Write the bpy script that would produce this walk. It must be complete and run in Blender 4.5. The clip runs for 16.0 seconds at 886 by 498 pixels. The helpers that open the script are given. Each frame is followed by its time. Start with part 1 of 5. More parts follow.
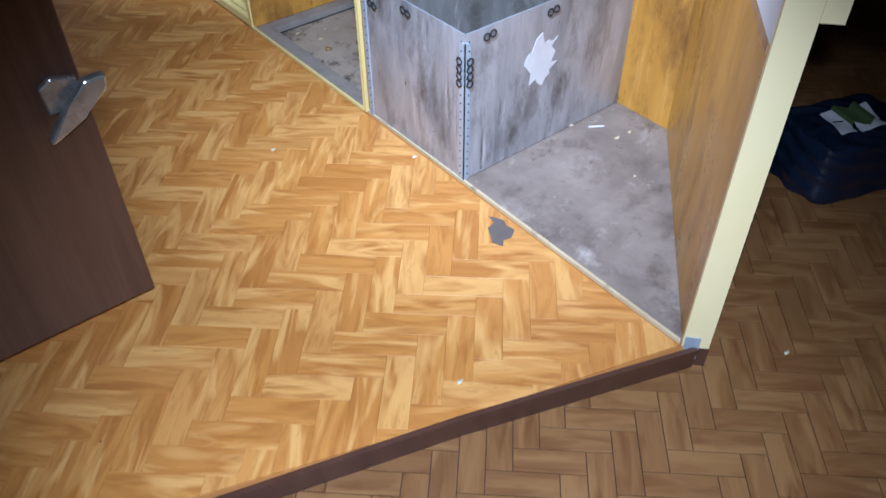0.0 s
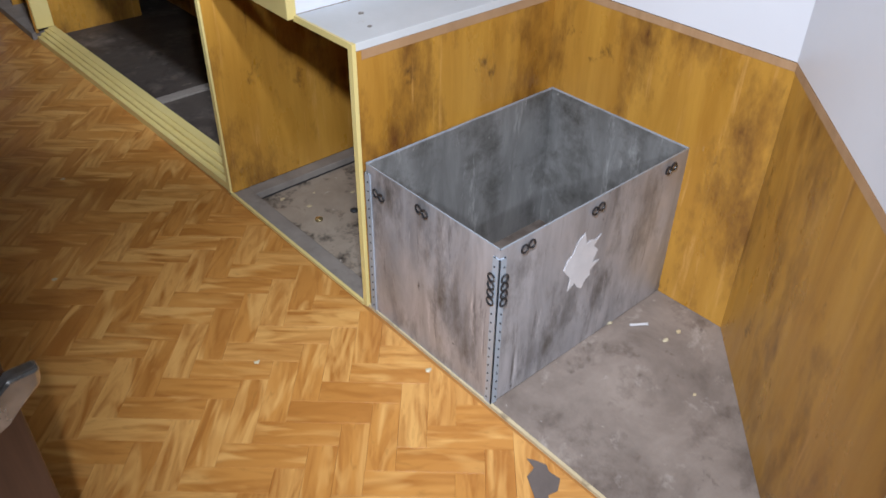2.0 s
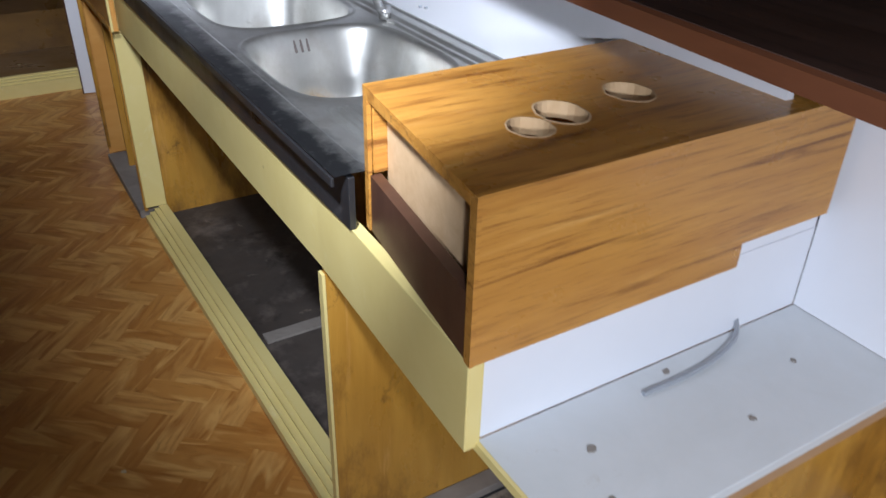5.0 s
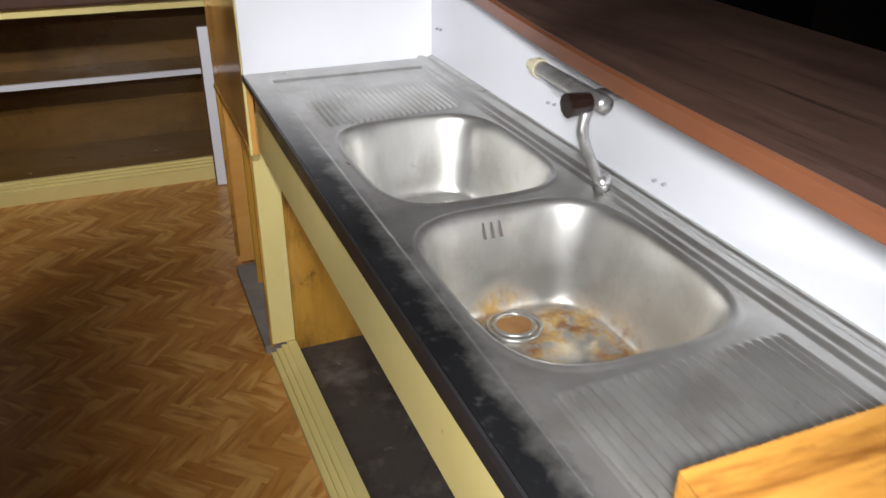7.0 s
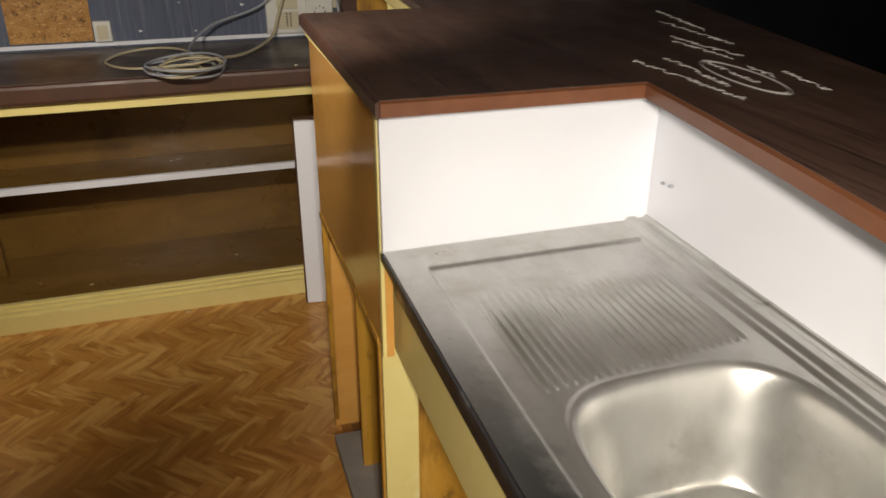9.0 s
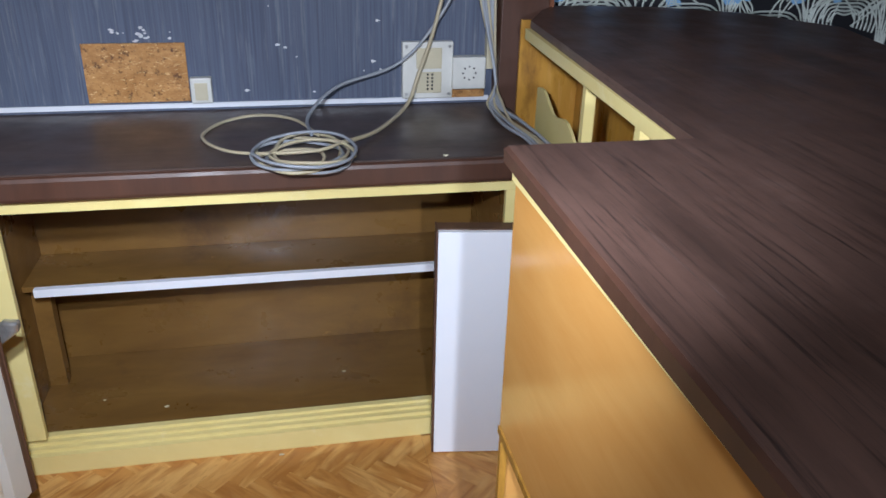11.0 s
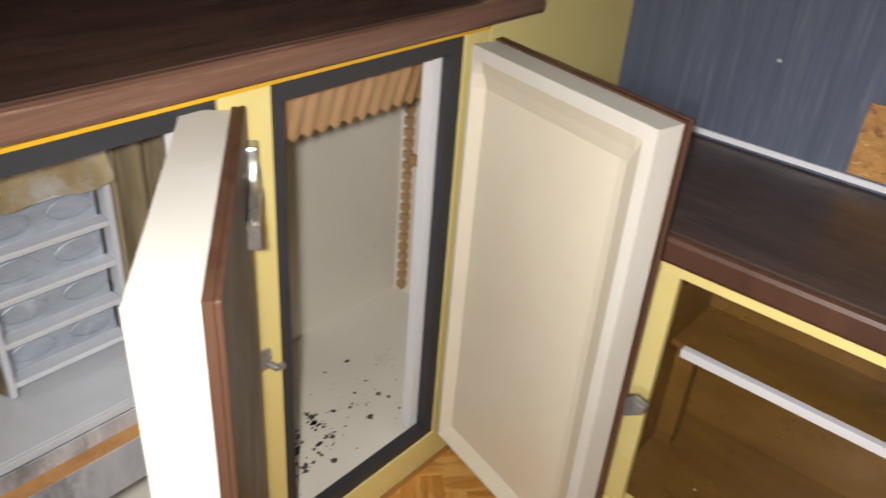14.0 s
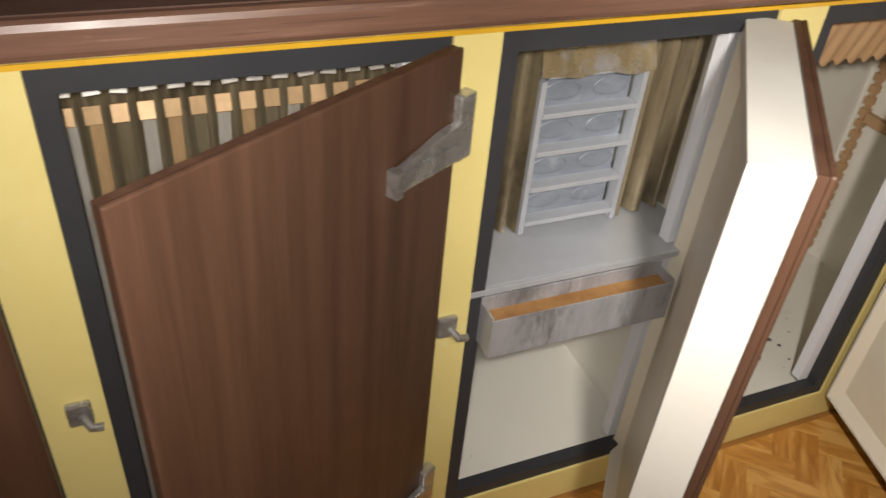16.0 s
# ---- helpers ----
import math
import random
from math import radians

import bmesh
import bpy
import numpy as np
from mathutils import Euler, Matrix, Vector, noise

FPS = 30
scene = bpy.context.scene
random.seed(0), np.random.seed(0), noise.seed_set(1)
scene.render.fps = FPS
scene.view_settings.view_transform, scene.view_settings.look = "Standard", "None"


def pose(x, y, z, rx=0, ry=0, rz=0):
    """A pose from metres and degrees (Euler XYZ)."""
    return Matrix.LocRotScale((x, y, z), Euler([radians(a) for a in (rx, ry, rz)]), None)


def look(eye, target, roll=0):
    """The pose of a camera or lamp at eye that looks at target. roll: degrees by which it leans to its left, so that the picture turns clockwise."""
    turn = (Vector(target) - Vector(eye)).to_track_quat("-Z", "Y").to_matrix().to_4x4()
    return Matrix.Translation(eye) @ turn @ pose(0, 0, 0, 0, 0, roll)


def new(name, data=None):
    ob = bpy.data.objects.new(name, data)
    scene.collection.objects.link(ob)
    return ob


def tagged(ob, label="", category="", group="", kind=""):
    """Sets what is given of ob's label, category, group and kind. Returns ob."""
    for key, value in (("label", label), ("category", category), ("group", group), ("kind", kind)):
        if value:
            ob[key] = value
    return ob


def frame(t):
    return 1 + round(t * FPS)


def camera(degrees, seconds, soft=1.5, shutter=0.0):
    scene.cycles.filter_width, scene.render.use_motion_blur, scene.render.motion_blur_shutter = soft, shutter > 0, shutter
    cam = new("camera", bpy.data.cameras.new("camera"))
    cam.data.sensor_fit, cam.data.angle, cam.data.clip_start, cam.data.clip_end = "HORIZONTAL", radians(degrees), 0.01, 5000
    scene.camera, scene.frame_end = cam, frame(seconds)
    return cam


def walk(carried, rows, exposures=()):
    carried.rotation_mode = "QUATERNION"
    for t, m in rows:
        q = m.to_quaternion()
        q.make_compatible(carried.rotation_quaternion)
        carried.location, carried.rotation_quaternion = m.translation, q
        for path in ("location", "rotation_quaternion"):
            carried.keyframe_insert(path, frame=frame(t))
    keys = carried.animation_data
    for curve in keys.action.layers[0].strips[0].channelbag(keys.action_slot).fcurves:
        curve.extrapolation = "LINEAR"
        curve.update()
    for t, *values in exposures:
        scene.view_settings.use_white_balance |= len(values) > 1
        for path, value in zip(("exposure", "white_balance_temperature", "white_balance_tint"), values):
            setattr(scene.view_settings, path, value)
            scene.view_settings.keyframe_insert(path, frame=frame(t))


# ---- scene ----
cam = camera(58.6, 16.0, 1.5, 0.3)
PATH = [
    (0, (-1.016, 1.419, 1.217), (-0.095, 2.57, -0.134), -0.5),
    (0.5, (-0.942, 1.47, 1.225), (0.011, 2.653, -0.075), -0.4),
    (1, (-0.894, 1.555, 1.231), (0.098, 2.757, -0.022), -0.2),
    (1.5, (-0.856, 1.71, 1.239), (0.183, 2.91, 0.023), 0.3),
    (2, (-0.812, 1.848, 1.233), (0.257, 3.049, 0.044), 0.8),
    (2.5, (-0.688, 1.998, 1.226), (0.387, 3.217, 0.061), 1.3),
    (3, (-0.59, 2.113, 1.238), (0.471, 3.369, 0.1), 1.8),
    (3.5, (-0.532, 2.239, 1.248), (0.503, 3.54, 0.137), 2.0),
    (4, (-0.492, 2.417, 1.282), (0.511, 3.763, 0.195), 2.1),
    (6.5, (-0.288, 3.05, 1.373), (0.435, 4.65, 0.416), 0.5),
    (7, (-0.287, 3.235, 1.384), (0.391, 4.868, 0.448), 0.5),
    (7.5, (-0.276, 3.405, 1.379), (0.364, 5.063, 0.461), 0.5),
    (8, (-0.249, 3.605, 1.396), (0.356, 5.287, 0.498), 0.4),
    (8.5, (-0.239, 3.773, 1.396), (0.326, 5.48, 0.519), 0.3),
    (9, (-0.277, 4.0, 1.418), (0.273, 5.723, 0.563), 0.1),
    (11.5, (-0.369, 4.971, 1.503), (-0.023, 6.746, 0.649), 1.7),
    (12, (-0.437, 5.108, 1.531), (-0.125, 6.877, 0.652), 2.4),
    (12.5, (-0.464, 5.21, 1.525), (-0.421, 6.998, 0.631), 3.1),
    (13, (-0.515, 5.309, 1.568), (-0.84, 7.036, 0.613), 4.0),
    (13.5, (-0.515, 5.323, 1.573), (-1.265, 6.892, 0.586), 4.3),
    (14, (-0.535, 5.303, 1.575), (-1.61, 6.649, 0.558), 4.7),
    (14.5, (-0.567, 5.243, 1.568), (-1.849, 6.355, 0.51), 4.9),
    (15, (-0.579, 5.177, 1.556), (-1.961, 6.116, 0.457), 4.6),
    (15.5, (-0.573, 5.069, 1.543), (-2.001, 5.879, 0.4), 5.2),
    (16, (-0.583, 4.968, 1.543), (-2.036, 5.656, 0.353), 5.5),
]
# the clip's camera drifts in brightness and white balance
LIGHT = [
    (0, 0.7, 4850, 10), (1, 0.45, 5300, 10), (1.5, 0.32, 5600, 10), (3, 0.1, 5800, 10), (4, 0.0, 6000, 10), (6.5, 0.05, 4850, 10), (7, 0.15, 6300, 10), (8, 0.15, 7400, 10),
    (9, 0.22, 7500, 10), (11.5, 1.18, 5200, 10), (12, 1.15, 6100, 10), (12.5, 1.2, 6600, 10), (13.5, 1.15, 6800, 10), (14.5, 0.85, 6600, 10), (15, 0.75, 6400, 10), (16, 0.85, 7000, 10),
]
walk(cam, [(t, look(e, g, r)) for t, e, g, r in PATH], LIGHT)

# ---- world and light: a dark interior, lit by the white torch that the visitor carries along the aisle ----
world = bpy.data.worlds.new("night")
world.use_nodes = True
scene.world = world
world.node_tree.nodes["Background"].inputs[0].default_value = (0.6, 0.65, 0.8, 1)
world.node_tree.nodes["Background"].inputs[1].default_value = 0.012


def torch(at, target, watts, angle=110, size=0.03):
    data = bpy.data.lights.new("torch", "SPOT")
    data.energy, data.spot_size, data.spot_blend, data.shadow_soft_size = watts, radians(angle), 1.0, size
    data.color = (1.0, 0.985, 0.97)
    ob = new("torch_light", data)
    ob.matrix_world = look(at, target)
    return ob


torch((-1.0, 1.42, 1.33), (-0.36, 2.12, 0.0), 100, 76)
torch((-0.62, 2.15, 1.34), (0.42, 3.02, 0.3), 84, 92)
torch((-0.34, 3.16, 1.45), (0.36, 4.3, 0.62), 92, 70)
torch((-0.27, 3.9, 1.48), (0.3, 5.2, 0.86), 48, 72)
torch((-0.44, 5.0, 1.6), (0.1, 6.9, 0.95), 62, 90)
torch((-0.53, 5.22, 1.62), (-1.32, 6.4, 0.68), 58, 84)
torch((-0.58, 4.96, 1.56), (-1.6, 5.17, 0.82), 31, 84)

# ---- materials ----
def nodes_of(name):
    m = bpy.data.materials.new(name)
    m.use_nodes = True
    t = m.node_tree
    b = t.nodes["Principled BSDF"]
    return m, t, b


def add(t, kind, **values):
    n = t.nodes.new(kind)
    for k, v in values.items():
        if k in n.inputs:
            n.inputs[k].default_value = v
    return n


def coords(t, stretch, turn=(0, 0, 0), own=False):
    c = t.nodes.new("ShaderNodeTexCoord")
    m = t.nodes.new("ShaderNodeMapping")
    m.inputs["Scale"].default_value = stretch
    m.inputs["Rotation"].default_value = [radians(a) for a in turn]
    if own:
        i = t.nodes.new("ShaderNodeObjectInfo")
        s = t.nodes.new("ShaderNodeCombineXYZ")
        mu = t.nodes.new("ShaderNodeMath")
        mu.operation = "MULTIPLY"
        mu.inputs[1].default_value = 37.0
        t.links.new(i.outputs["Random"], mu.inputs[0])
        for k in range(3):
            t.links.new(mu.outputs[0], s.inputs[k])
        v = t.nodes.new("ShaderNodeVectorMath")
        v.operation = "ADD"
        t.links.new(c.outputs["Object"], v.inputs[0])
        t.links.new(s.outputs[0], v.inputs[1])
        t.links.new(v.outputs[0], m.inputs["Vector"])
    else:
        t.links.new(c.outputs["Object"], m.inputs["Vector"])
    return m.outputs["Vector"]


def ramp(t, fac, *stops):
    r = t.nodes.new("ShaderNodeValToRGB")
    e = r.color_ramp.elements
    while len(e) < len(stops):
        e.new(0.5)
    for el, (p, c) in zip(e, stops):
        el.position, el.color = p, (*c, 1) if len(c) == 3 else c
    t.links.new(fac, r.inputs["Fac"])
    return r.outputs["Color"]


def mix(t, fac, a, b):
    m = t.nodes.new("ShaderNodeMix")
    m.data_type = "RGBA"
    ins = [s for s in m.inputs if s.type == "RGBA"]
    fin = m.inputs[0]
    for sock, v in ((ins[0], a), (ins[1], b)):
        if isinstance(v, tuple):
            sock.default_value = (*v, 1)
        else:
            t.links.new(v, sock)
    if isinstance(fac, (int, float)):
        fin.default_value = fac
    else:
        t.links.new(fac, fin)
    return [s for s in m.outputs if s.type == "RGBA"][0]


def noise_fac(t, vec, scale, detail=6, rough=0.6, lo=0.35, hi=0.65, distort=0.0):
    n = add(t, "ShaderNodeTexNoise", Scale=scale, Detail=detail, Roughness=rough, Distortion=distort)
    t.links.new(vec, n.inputs["Vector"])
    r = t.nodes.new("ShaderNodeMapRange")
    r.inputs["From Min"].default_value, r.inputs["From Max"].default_value = lo, hi
    t.links.new(n.outputs["Fac"], r.inputs["Value"])
    return r.outputs["Result"]


def bump(t, b, fac, strength, distance=0.001):
    n = add(t, "ShaderNodeBump", Strength=strength, Distance=distance)
    t.links.new(fac, n.inputs["Height"])
    t.links.new(n.outputs["Normal"], b.inputs["Normal"])


def surf(name, c1, c2, stain=None, scale=8.0, stretch=(1, 1, 1), turn=(0, 0, 0), rough=(0.45, 0.65), metal=0.0, relief=0.15,
         stain_at=(0.58, 0.75), stain_scale=3.0, coat=0.0, grain=60.0, own=False, stain_stretch=(1, 1, 1), layers=()):
    """A surface with a fine grain between two colours, larger stains, and uneven gloss."""
    m, t, b = nodes_of(name)
    v = coords(t, stretch, turn, own)
    f = noise_fac(t, v, scale, 8, 0.65, 0.3, 0.7, 0.4)
    col = mix(t, f, c1, c2)
    plain = coords(t, stain_stretch, (0, 0, 0), own)
    fs = noise_fac(t, plain, stain_scale, 7, 0.7, *stain_at)
    if stain:
        col = mix(t, fs, col, stain)
    for tone, size, pull, lo, hi in layers:
        col = mix(t, noise_fac(t, coords(t, pull, (0, 0, 0), own), size, 7, 0.7, lo, hi, 0.3), col, tone)
    t.links.new(col, b.inputs["Base Color"])
    fg = noise_fac(t, v, grain, 3, 0.6, 0.3, 0.7)
    r = t.nodes.new("ShaderNodeMapRange")
    r.inputs["To Min"].default_value, r.inputs["To Max"].default_value = rough
    t.links.new(noise_fac(t, plain, 6.0, 5, 0.6, 0.3, 0.7), r.inputs["Value"])
    t.links.new(r.outputs["Result"], b.inputs["Roughness"])
    b.inputs["Metallic"].default_value = metal
    b.inputs["Coat Weight"].default_value = coat
    bump(t, b, fg, relief)
    return m


def along(t, angle, stretch):
    """Coordinates stretched along a direction of the floor."""
    c = t.nodes.new("ShaderNodeTexCoord")
    m = t.nodes.new("ShaderNodeMapping")
    m.vector_type = "TEXTURE"
    m.inputs["Rotation"].default_value = (0, 0, radians(angle))
    m.inputs["Scale"].default_value = [1 / s for s in stretch]
    t.links.new(c.outputs["Object"], m.inputs["Vector"])
    return m.outputs["Vector"]


def piece_wood(name, dark, mid, light, rough, angle=None, stretch=(4.5, 24, 24)):
    """Parquet: each block has its own tone, with soft printed grain along its length."""
    m, t, b = nodes_of(name)
    if angle is not None:
        g = t.nodes.new("ShaderNodeNewGeometry")
        rnd = g.outputs["Random Per Island"]
        v = along(t, angle, stretch)
    else:
        i = t.nodes.new("ShaderNodeObjectInfo")
        rnd = i.outputs["Random"]
        v = coords(t, stretch, (0, 0, 0), True)
    soft = tuple(0.5 * (p + q) for p, q in zip(mid, light))
    base = ramp(t, rnd, (0.0, tuple(0.5 * (p + q) for p, q in zip(dark, mid))), (0.3, mid), (0.65, mid), (0.85, soft), (1.0, soft))
    f = noise_fac(t, v, 1.15, 3, 0.5, 0.42, 0.68, 1.4)
    keep = mix(t, f, base, tuple(c * k for c, k in zip(mid, (0.72, 0.62, 0.52))))
    pale = noise_fac(t, v, 0.85, 2, 0.5, 0.5, 0.66, 1.2)
    keep = mix(t, pale, keep, tuple(0.35 * p + 0.65 * q for p, q in zip(mid, light)))
    fine = noise_fac(t, v, 3.4, 4, 0.55, 0.58, 0.9, 1.6)
    keep = mix(t, fine, keep, tuple(0.6 * c for c in mid))
    cloud = noise_fac(t, coords(t, (1, 1, 1)), 11.0, 6, 0.65, 0.52, 0.9)
    col = mix(t, cloud, keep, tuple(min(1, c * 1.05) for c in mid))
    spot = noise_fac(t, coords(t, (1, 1, 1)), 34.0, 4, 0.6, 0.71, 0.77)
    col = mix(t, spot, col, tuple(0.25 * c for c in mid))
    t.links.new(col, b.inputs["Base Color"])
    r = t.nodes.new("ShaderNodeMapRange")
    r.inputs["To Min"].default_value, r.inputs["To Max"].default_value = rough
    t.links.new(noise_fac(t, coords(t, (1, 1, 1)), 9.0, 6, 0.6, 0.3, 0.7), r.inputs["Value"])
    t.links.new(r.outputs["Result"], b.inputs["Roughness"])
    bump(t, b, noise_fac(t, v, 12, 3), 0.06)
    return m


def dull(name, c, rough=0.6, metal=0.0, **kw):
    return surf(name, c, tuple(0.82 * k for k in c), rough=(rough * 0.85, min(1, rough * 1.15)), metal=metal, **kw)


VINYL_TONES = ((0.35, 0.13, 0.022), (0.54, 0.25, 0.055), (0.76, 0.45, 0.145), (0.28, 0.5))
OLD_TONES = ((0.14, 0.066, 0.022), (0.2, 0.098, 0.032), (0.27, 0.145, 0.05), (0.42, 0.65))
PARQ = [piece_wood("parquet_vinyl", *VINYL_TONES), piece_wood("parquet_vinyl_far", *VINYL_TONES, -43.0), piece_wood("parquet_vinyl_far_across", *VINYL_TONES, 47.0)]
PARQ2 = [piece_wood("parquet_old", *OLD_TONES), piece_wood("parquet_old_far", *OLD_TONES, -43.0), piece_wood("parquet_old_far_across", *OLD_TONES, 47.0)]
JOINT = dull("joint_dirt", (0.07, 0.034, 0.016), 0.8)
JOINT2 = dull("vinyl_joint", (0.38, 0.17, 0.04), 0.6)
VARN = surf("varnished_plywood", (0.56, 0.3, 0.046), (0.38, 0.18, 0.022), (0.1, 0.036, 0.012), 3.0, (5, 5, 0.6), rough=(0.2, 0.5), relief=0.12,
            stain_at=(0.5, 0.72), stain_scale=3.4, stain_stretch=(1.6, 1.6, 0.7),
            layers=(((0.6, 0.33, 0.09), 5.0, (7, 7, 0.5), 0.58, 0.72), ((0.13, 0.05, 0.012), 4.0, (11, 11, 0.5), 0.64, 0.8), ((0.07, 0.034, 0.014), 12.0, (1, 1, 0.7), 0.62, 0.74), ((0.55, 0.45, 0.3), 30.0, (1, 1, 0.5), 0.7, 0.76)))
ORANGE = surf("glossy_orange_panel", (0.68, 0.36, 0.1), (0.6, 0.29, 0.07), None, 3.0, (1, 1, 5), rough=(0.12, 0.2), relief=0.03)
YELLOW = surf("yellow_paint", (0.78, 0.66, 0.28), (0.73, 0.6, 0.23), (0.5, 0.36, 0.1), 5.0, rough=(0.3, 0.55), relief=0.06, stain_at=(0.66, 0.88), stain_scale=5,
              layers=(((0.2, 0.13, 0.05), 20.0, (1, 1, 1), 0.7, 0.78), ((0.82, 0.74, 0.45), 6.0, (1, 1, 1), 0.6, 0.8)))
CREAM = surf("cream_paint", (0.8, 0.7, 0.4), (0.77, 0.66, 0.35), None, 5.0, rough=(0.4, 0.6), relief=0.05)
WHITE = surf("white_laminate", (0.78, 0.79, 0.84), (0.75, 0.76, 0.81), (0.6, 0.58, 0.54), 4.0, rough=(0.3, 0.45), relief=0.03, stain_at=(0.7, 0.95))
EDGING = surf("dirty_cream_edging", (0.62, 0.53, 0.34), (0.5, 0.41, 0.25), (0.2, 0.15, 0.1), 12.0, rough=(0.4, 0.7), relief=0.15, stain_at=(0.55, 0.72), stain_scale=18)
WHITE_P = surf("white_painted_board", (0.66, 0.68, 0.7), (0.6, 0.62, 0.63), (0.42, 0.38, 0.3), 8.0, rough=(0.45, 0.7), relief=0.12, stain_at=(0.62, 0.8), stain_scale=7)
LINER = surf("fridge_liner", (0.78, 0.75, 0.68), (0.73, 0.7, 0.63), (0.45, 0.36, 0.22), 3.0, rough=(0.35, 0.55), relief=0.05, stain_at=(0.62, 0.84), stain_scale=4,
             layers=(((0.35, 0.27, 0.17), 24.0, (1, 1, 1), 0.68, 0.76),))
DOORIN = surf("cream_plastic", (0.78, 0.72, 0.6), (0.73, 0.66, 0.53), (0.58, 0.47, 0.32), 4.0, rough=(0.3, 0.5), relief=0.03, stain_at=(0.62, 0.88), stain_scale=3,
              layers=(((0.45, 0.36, 0.24), 26.0, (1, 1, 1), 0.71, 0.77),))
DARKTOP = surf("dark_wood_laminate", (0.095, 0.062, 0.05), (0.042, 0.028, 0.023), (0.15, 0.11, 0.095), 3.0, (0.8, 6, 6), rough=(0.28, 0.5), relief=0.06, stain_at=(0.6, 0.9), stain_scale=5,
            layers=(((0.028, 0.018, 0.015), 3.0, (1.6, 50, 50), 0.52, 0.7), ((0.2, 0.16, 0.145), 2.0, (1.6, 50, 50), 0.64, 0.78), ((0.3, 0.27, 0.25), 40.0, (1, 1, 1), 0.72, 0.78)))
DARKTOPX = surf("dark_wood_laminate_along", (0.135, 0.075, 0.056), (0.066, 0.037, 0.028), (0.2, 0.13, 0.105), 3.0, (6, 0.8, 6), rough=(0.28, 0.5), relief=0.06, stain_at=(0.6, 0.9), stain_scale=5,
            layers=(((0.028, 0.018, 0.015), 3.0, (50, 1.6, 50), 0.52, 0.7), ((0.2, 0.16, 0.145), 2.0, (50, 1.6, 50), 0.64, 0.78), ((0.3, 0.27, 0.25), 40.0, (1, 1, 1), 0.72, 0.78)))
EDGE = surf("brown_edging", (0.2, 0.075, 0.035), (0.15, 0.055, 0.026), None, 6.0, (6, 1, 6), rough=(0.3, 0.45), relief=0.04)
BROWND = surf("brown_door_laminate", (0.12, 0.06, 0.037), (0.066, 0.031, 0.019), None, 3.2, (12, 12, 0.5), rough=(0.35, 0.5), relief=0.05)
BROWN2 = surf("dark_brown_board", (0.09, 0.04, 0.024), (0.06, 0.027, 0.017), None, 4.0, (5, 5, 0.8), rough=(0.35, 0.55), relief=0.06)
DKWOOD = surf("dark_stained_interior", (0.21, 0.112, 0.027), (0.14, 0.07, 0.016), (0.08, 0.036, 0.01), 3.0, (1.2, 4, 4), rough=(0.22, 0.45), relief=0.08, stain_scale=2.2,
              layers=(((0.34, 0.2, 0.07), 12.0, (1, 1, 1), 0.68, 0.78),))
ZINC = surf("zinc_sheet", (0.56, 0.56, 0.6), (0.3, 0.3, 0.32), (0.13, 0.12, 0.11), 5.0, (3, 3, 0.8), rough=(0.35, 0.65), metal=0.45, relief=0.1, stain_at=(0.5, 0.72), stain_scale=5, stain_stretch=(2, 2, 0.8),
            layers=(((0.1, 0.09, 0.085), 7.0, (4, 4, 0.5), 0.6, 0.75), ((0.68, 0.68, 0.72), 10.0, (2.5, 2.5, 0.35), 0.62, 0.74), ((0.1, 0.085, 0.075), 28.0, (1, 1, 0.6), 0.66, 0.73)))
# darker than the outer zinc: shade inside the box painted in, besides stains
ZINC_IN = surf("shaded_stained_zinc_inside", (0.36, 0.36, 0.36), (0.18, 0.18, 0.175), (0.1, 0.095, 0.085), 5.0, (3, 3, 0.8), rough=(0.4, 0.7), metal=0.4, relief=0.12, stain_at=(0.5, 0.7), stain_scale=6,
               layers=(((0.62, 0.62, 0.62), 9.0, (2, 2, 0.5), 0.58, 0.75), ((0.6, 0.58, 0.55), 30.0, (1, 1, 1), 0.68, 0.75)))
ALU = surf("aluminium_angle", (0.5, 0.58, 0.68), (0.36, 0.42, 0.5), None, 20, (1, 1, 0.3), rough=(0.3, 0.45), metal=0.35, relief=0.06)
STEEL = surf("brushed_steel", (0.58, 0.575, 0.55), (0.48, 0.475, 0.45), (0.42, 0.4, 0.36), 7.0, (3, 1, 1), rough=(0.25, 0.5), metal=0.85, relief=0.03, stain_at=(0.5, 0.72), stain_scale=9,
             layers=(((0.3, 0.28, 0.25), 22.0, (1, 1, 1), 0.63, 0.78), ((0.72, 0.7, 0.67), 48.0, (1, 1, 1), 0.7, 0.76)))
CHROME = surf("worn_chrome", (0.62, 0.62, 0.62), (0.32, 0.31, 0.29), (0.1, 0.09, 0.07), 26, rough=(0.2, 0.4), metal=0.75, relief=0.3, stain_at=(0.58, 0.76), stain_scale=16)
RUST = surf("rust_stain", (0.38, 0.2, 0.07), (0.22, 0.1, 0.03), (0.5, 0.38, 0.22), 20, rough=(0.6, 0.85), relief=0.3)
CONC = surf("grimy_plywood_base", (0.31, 0.26, 0.225), (0.15, 0.12, 0.1), (0.07, 0.05, 0.04), 6.0, (1, 1, 1), rough=(0.5, 0.8), relief=0.25, stain_at=(0.52, 0.7), stain_scale=4,
            layers=(((0.46, 0.41, 0.37), 7.0, (1, 1, 1), 0.57, 0.72), ((0.1, 0.075, 0.06), 16.0, (1, 1, 1), 0.6, 0.72), ((0.52, 0.48, 0.44), 26.0, (1, 1, 1), 0.66, 0.74)))
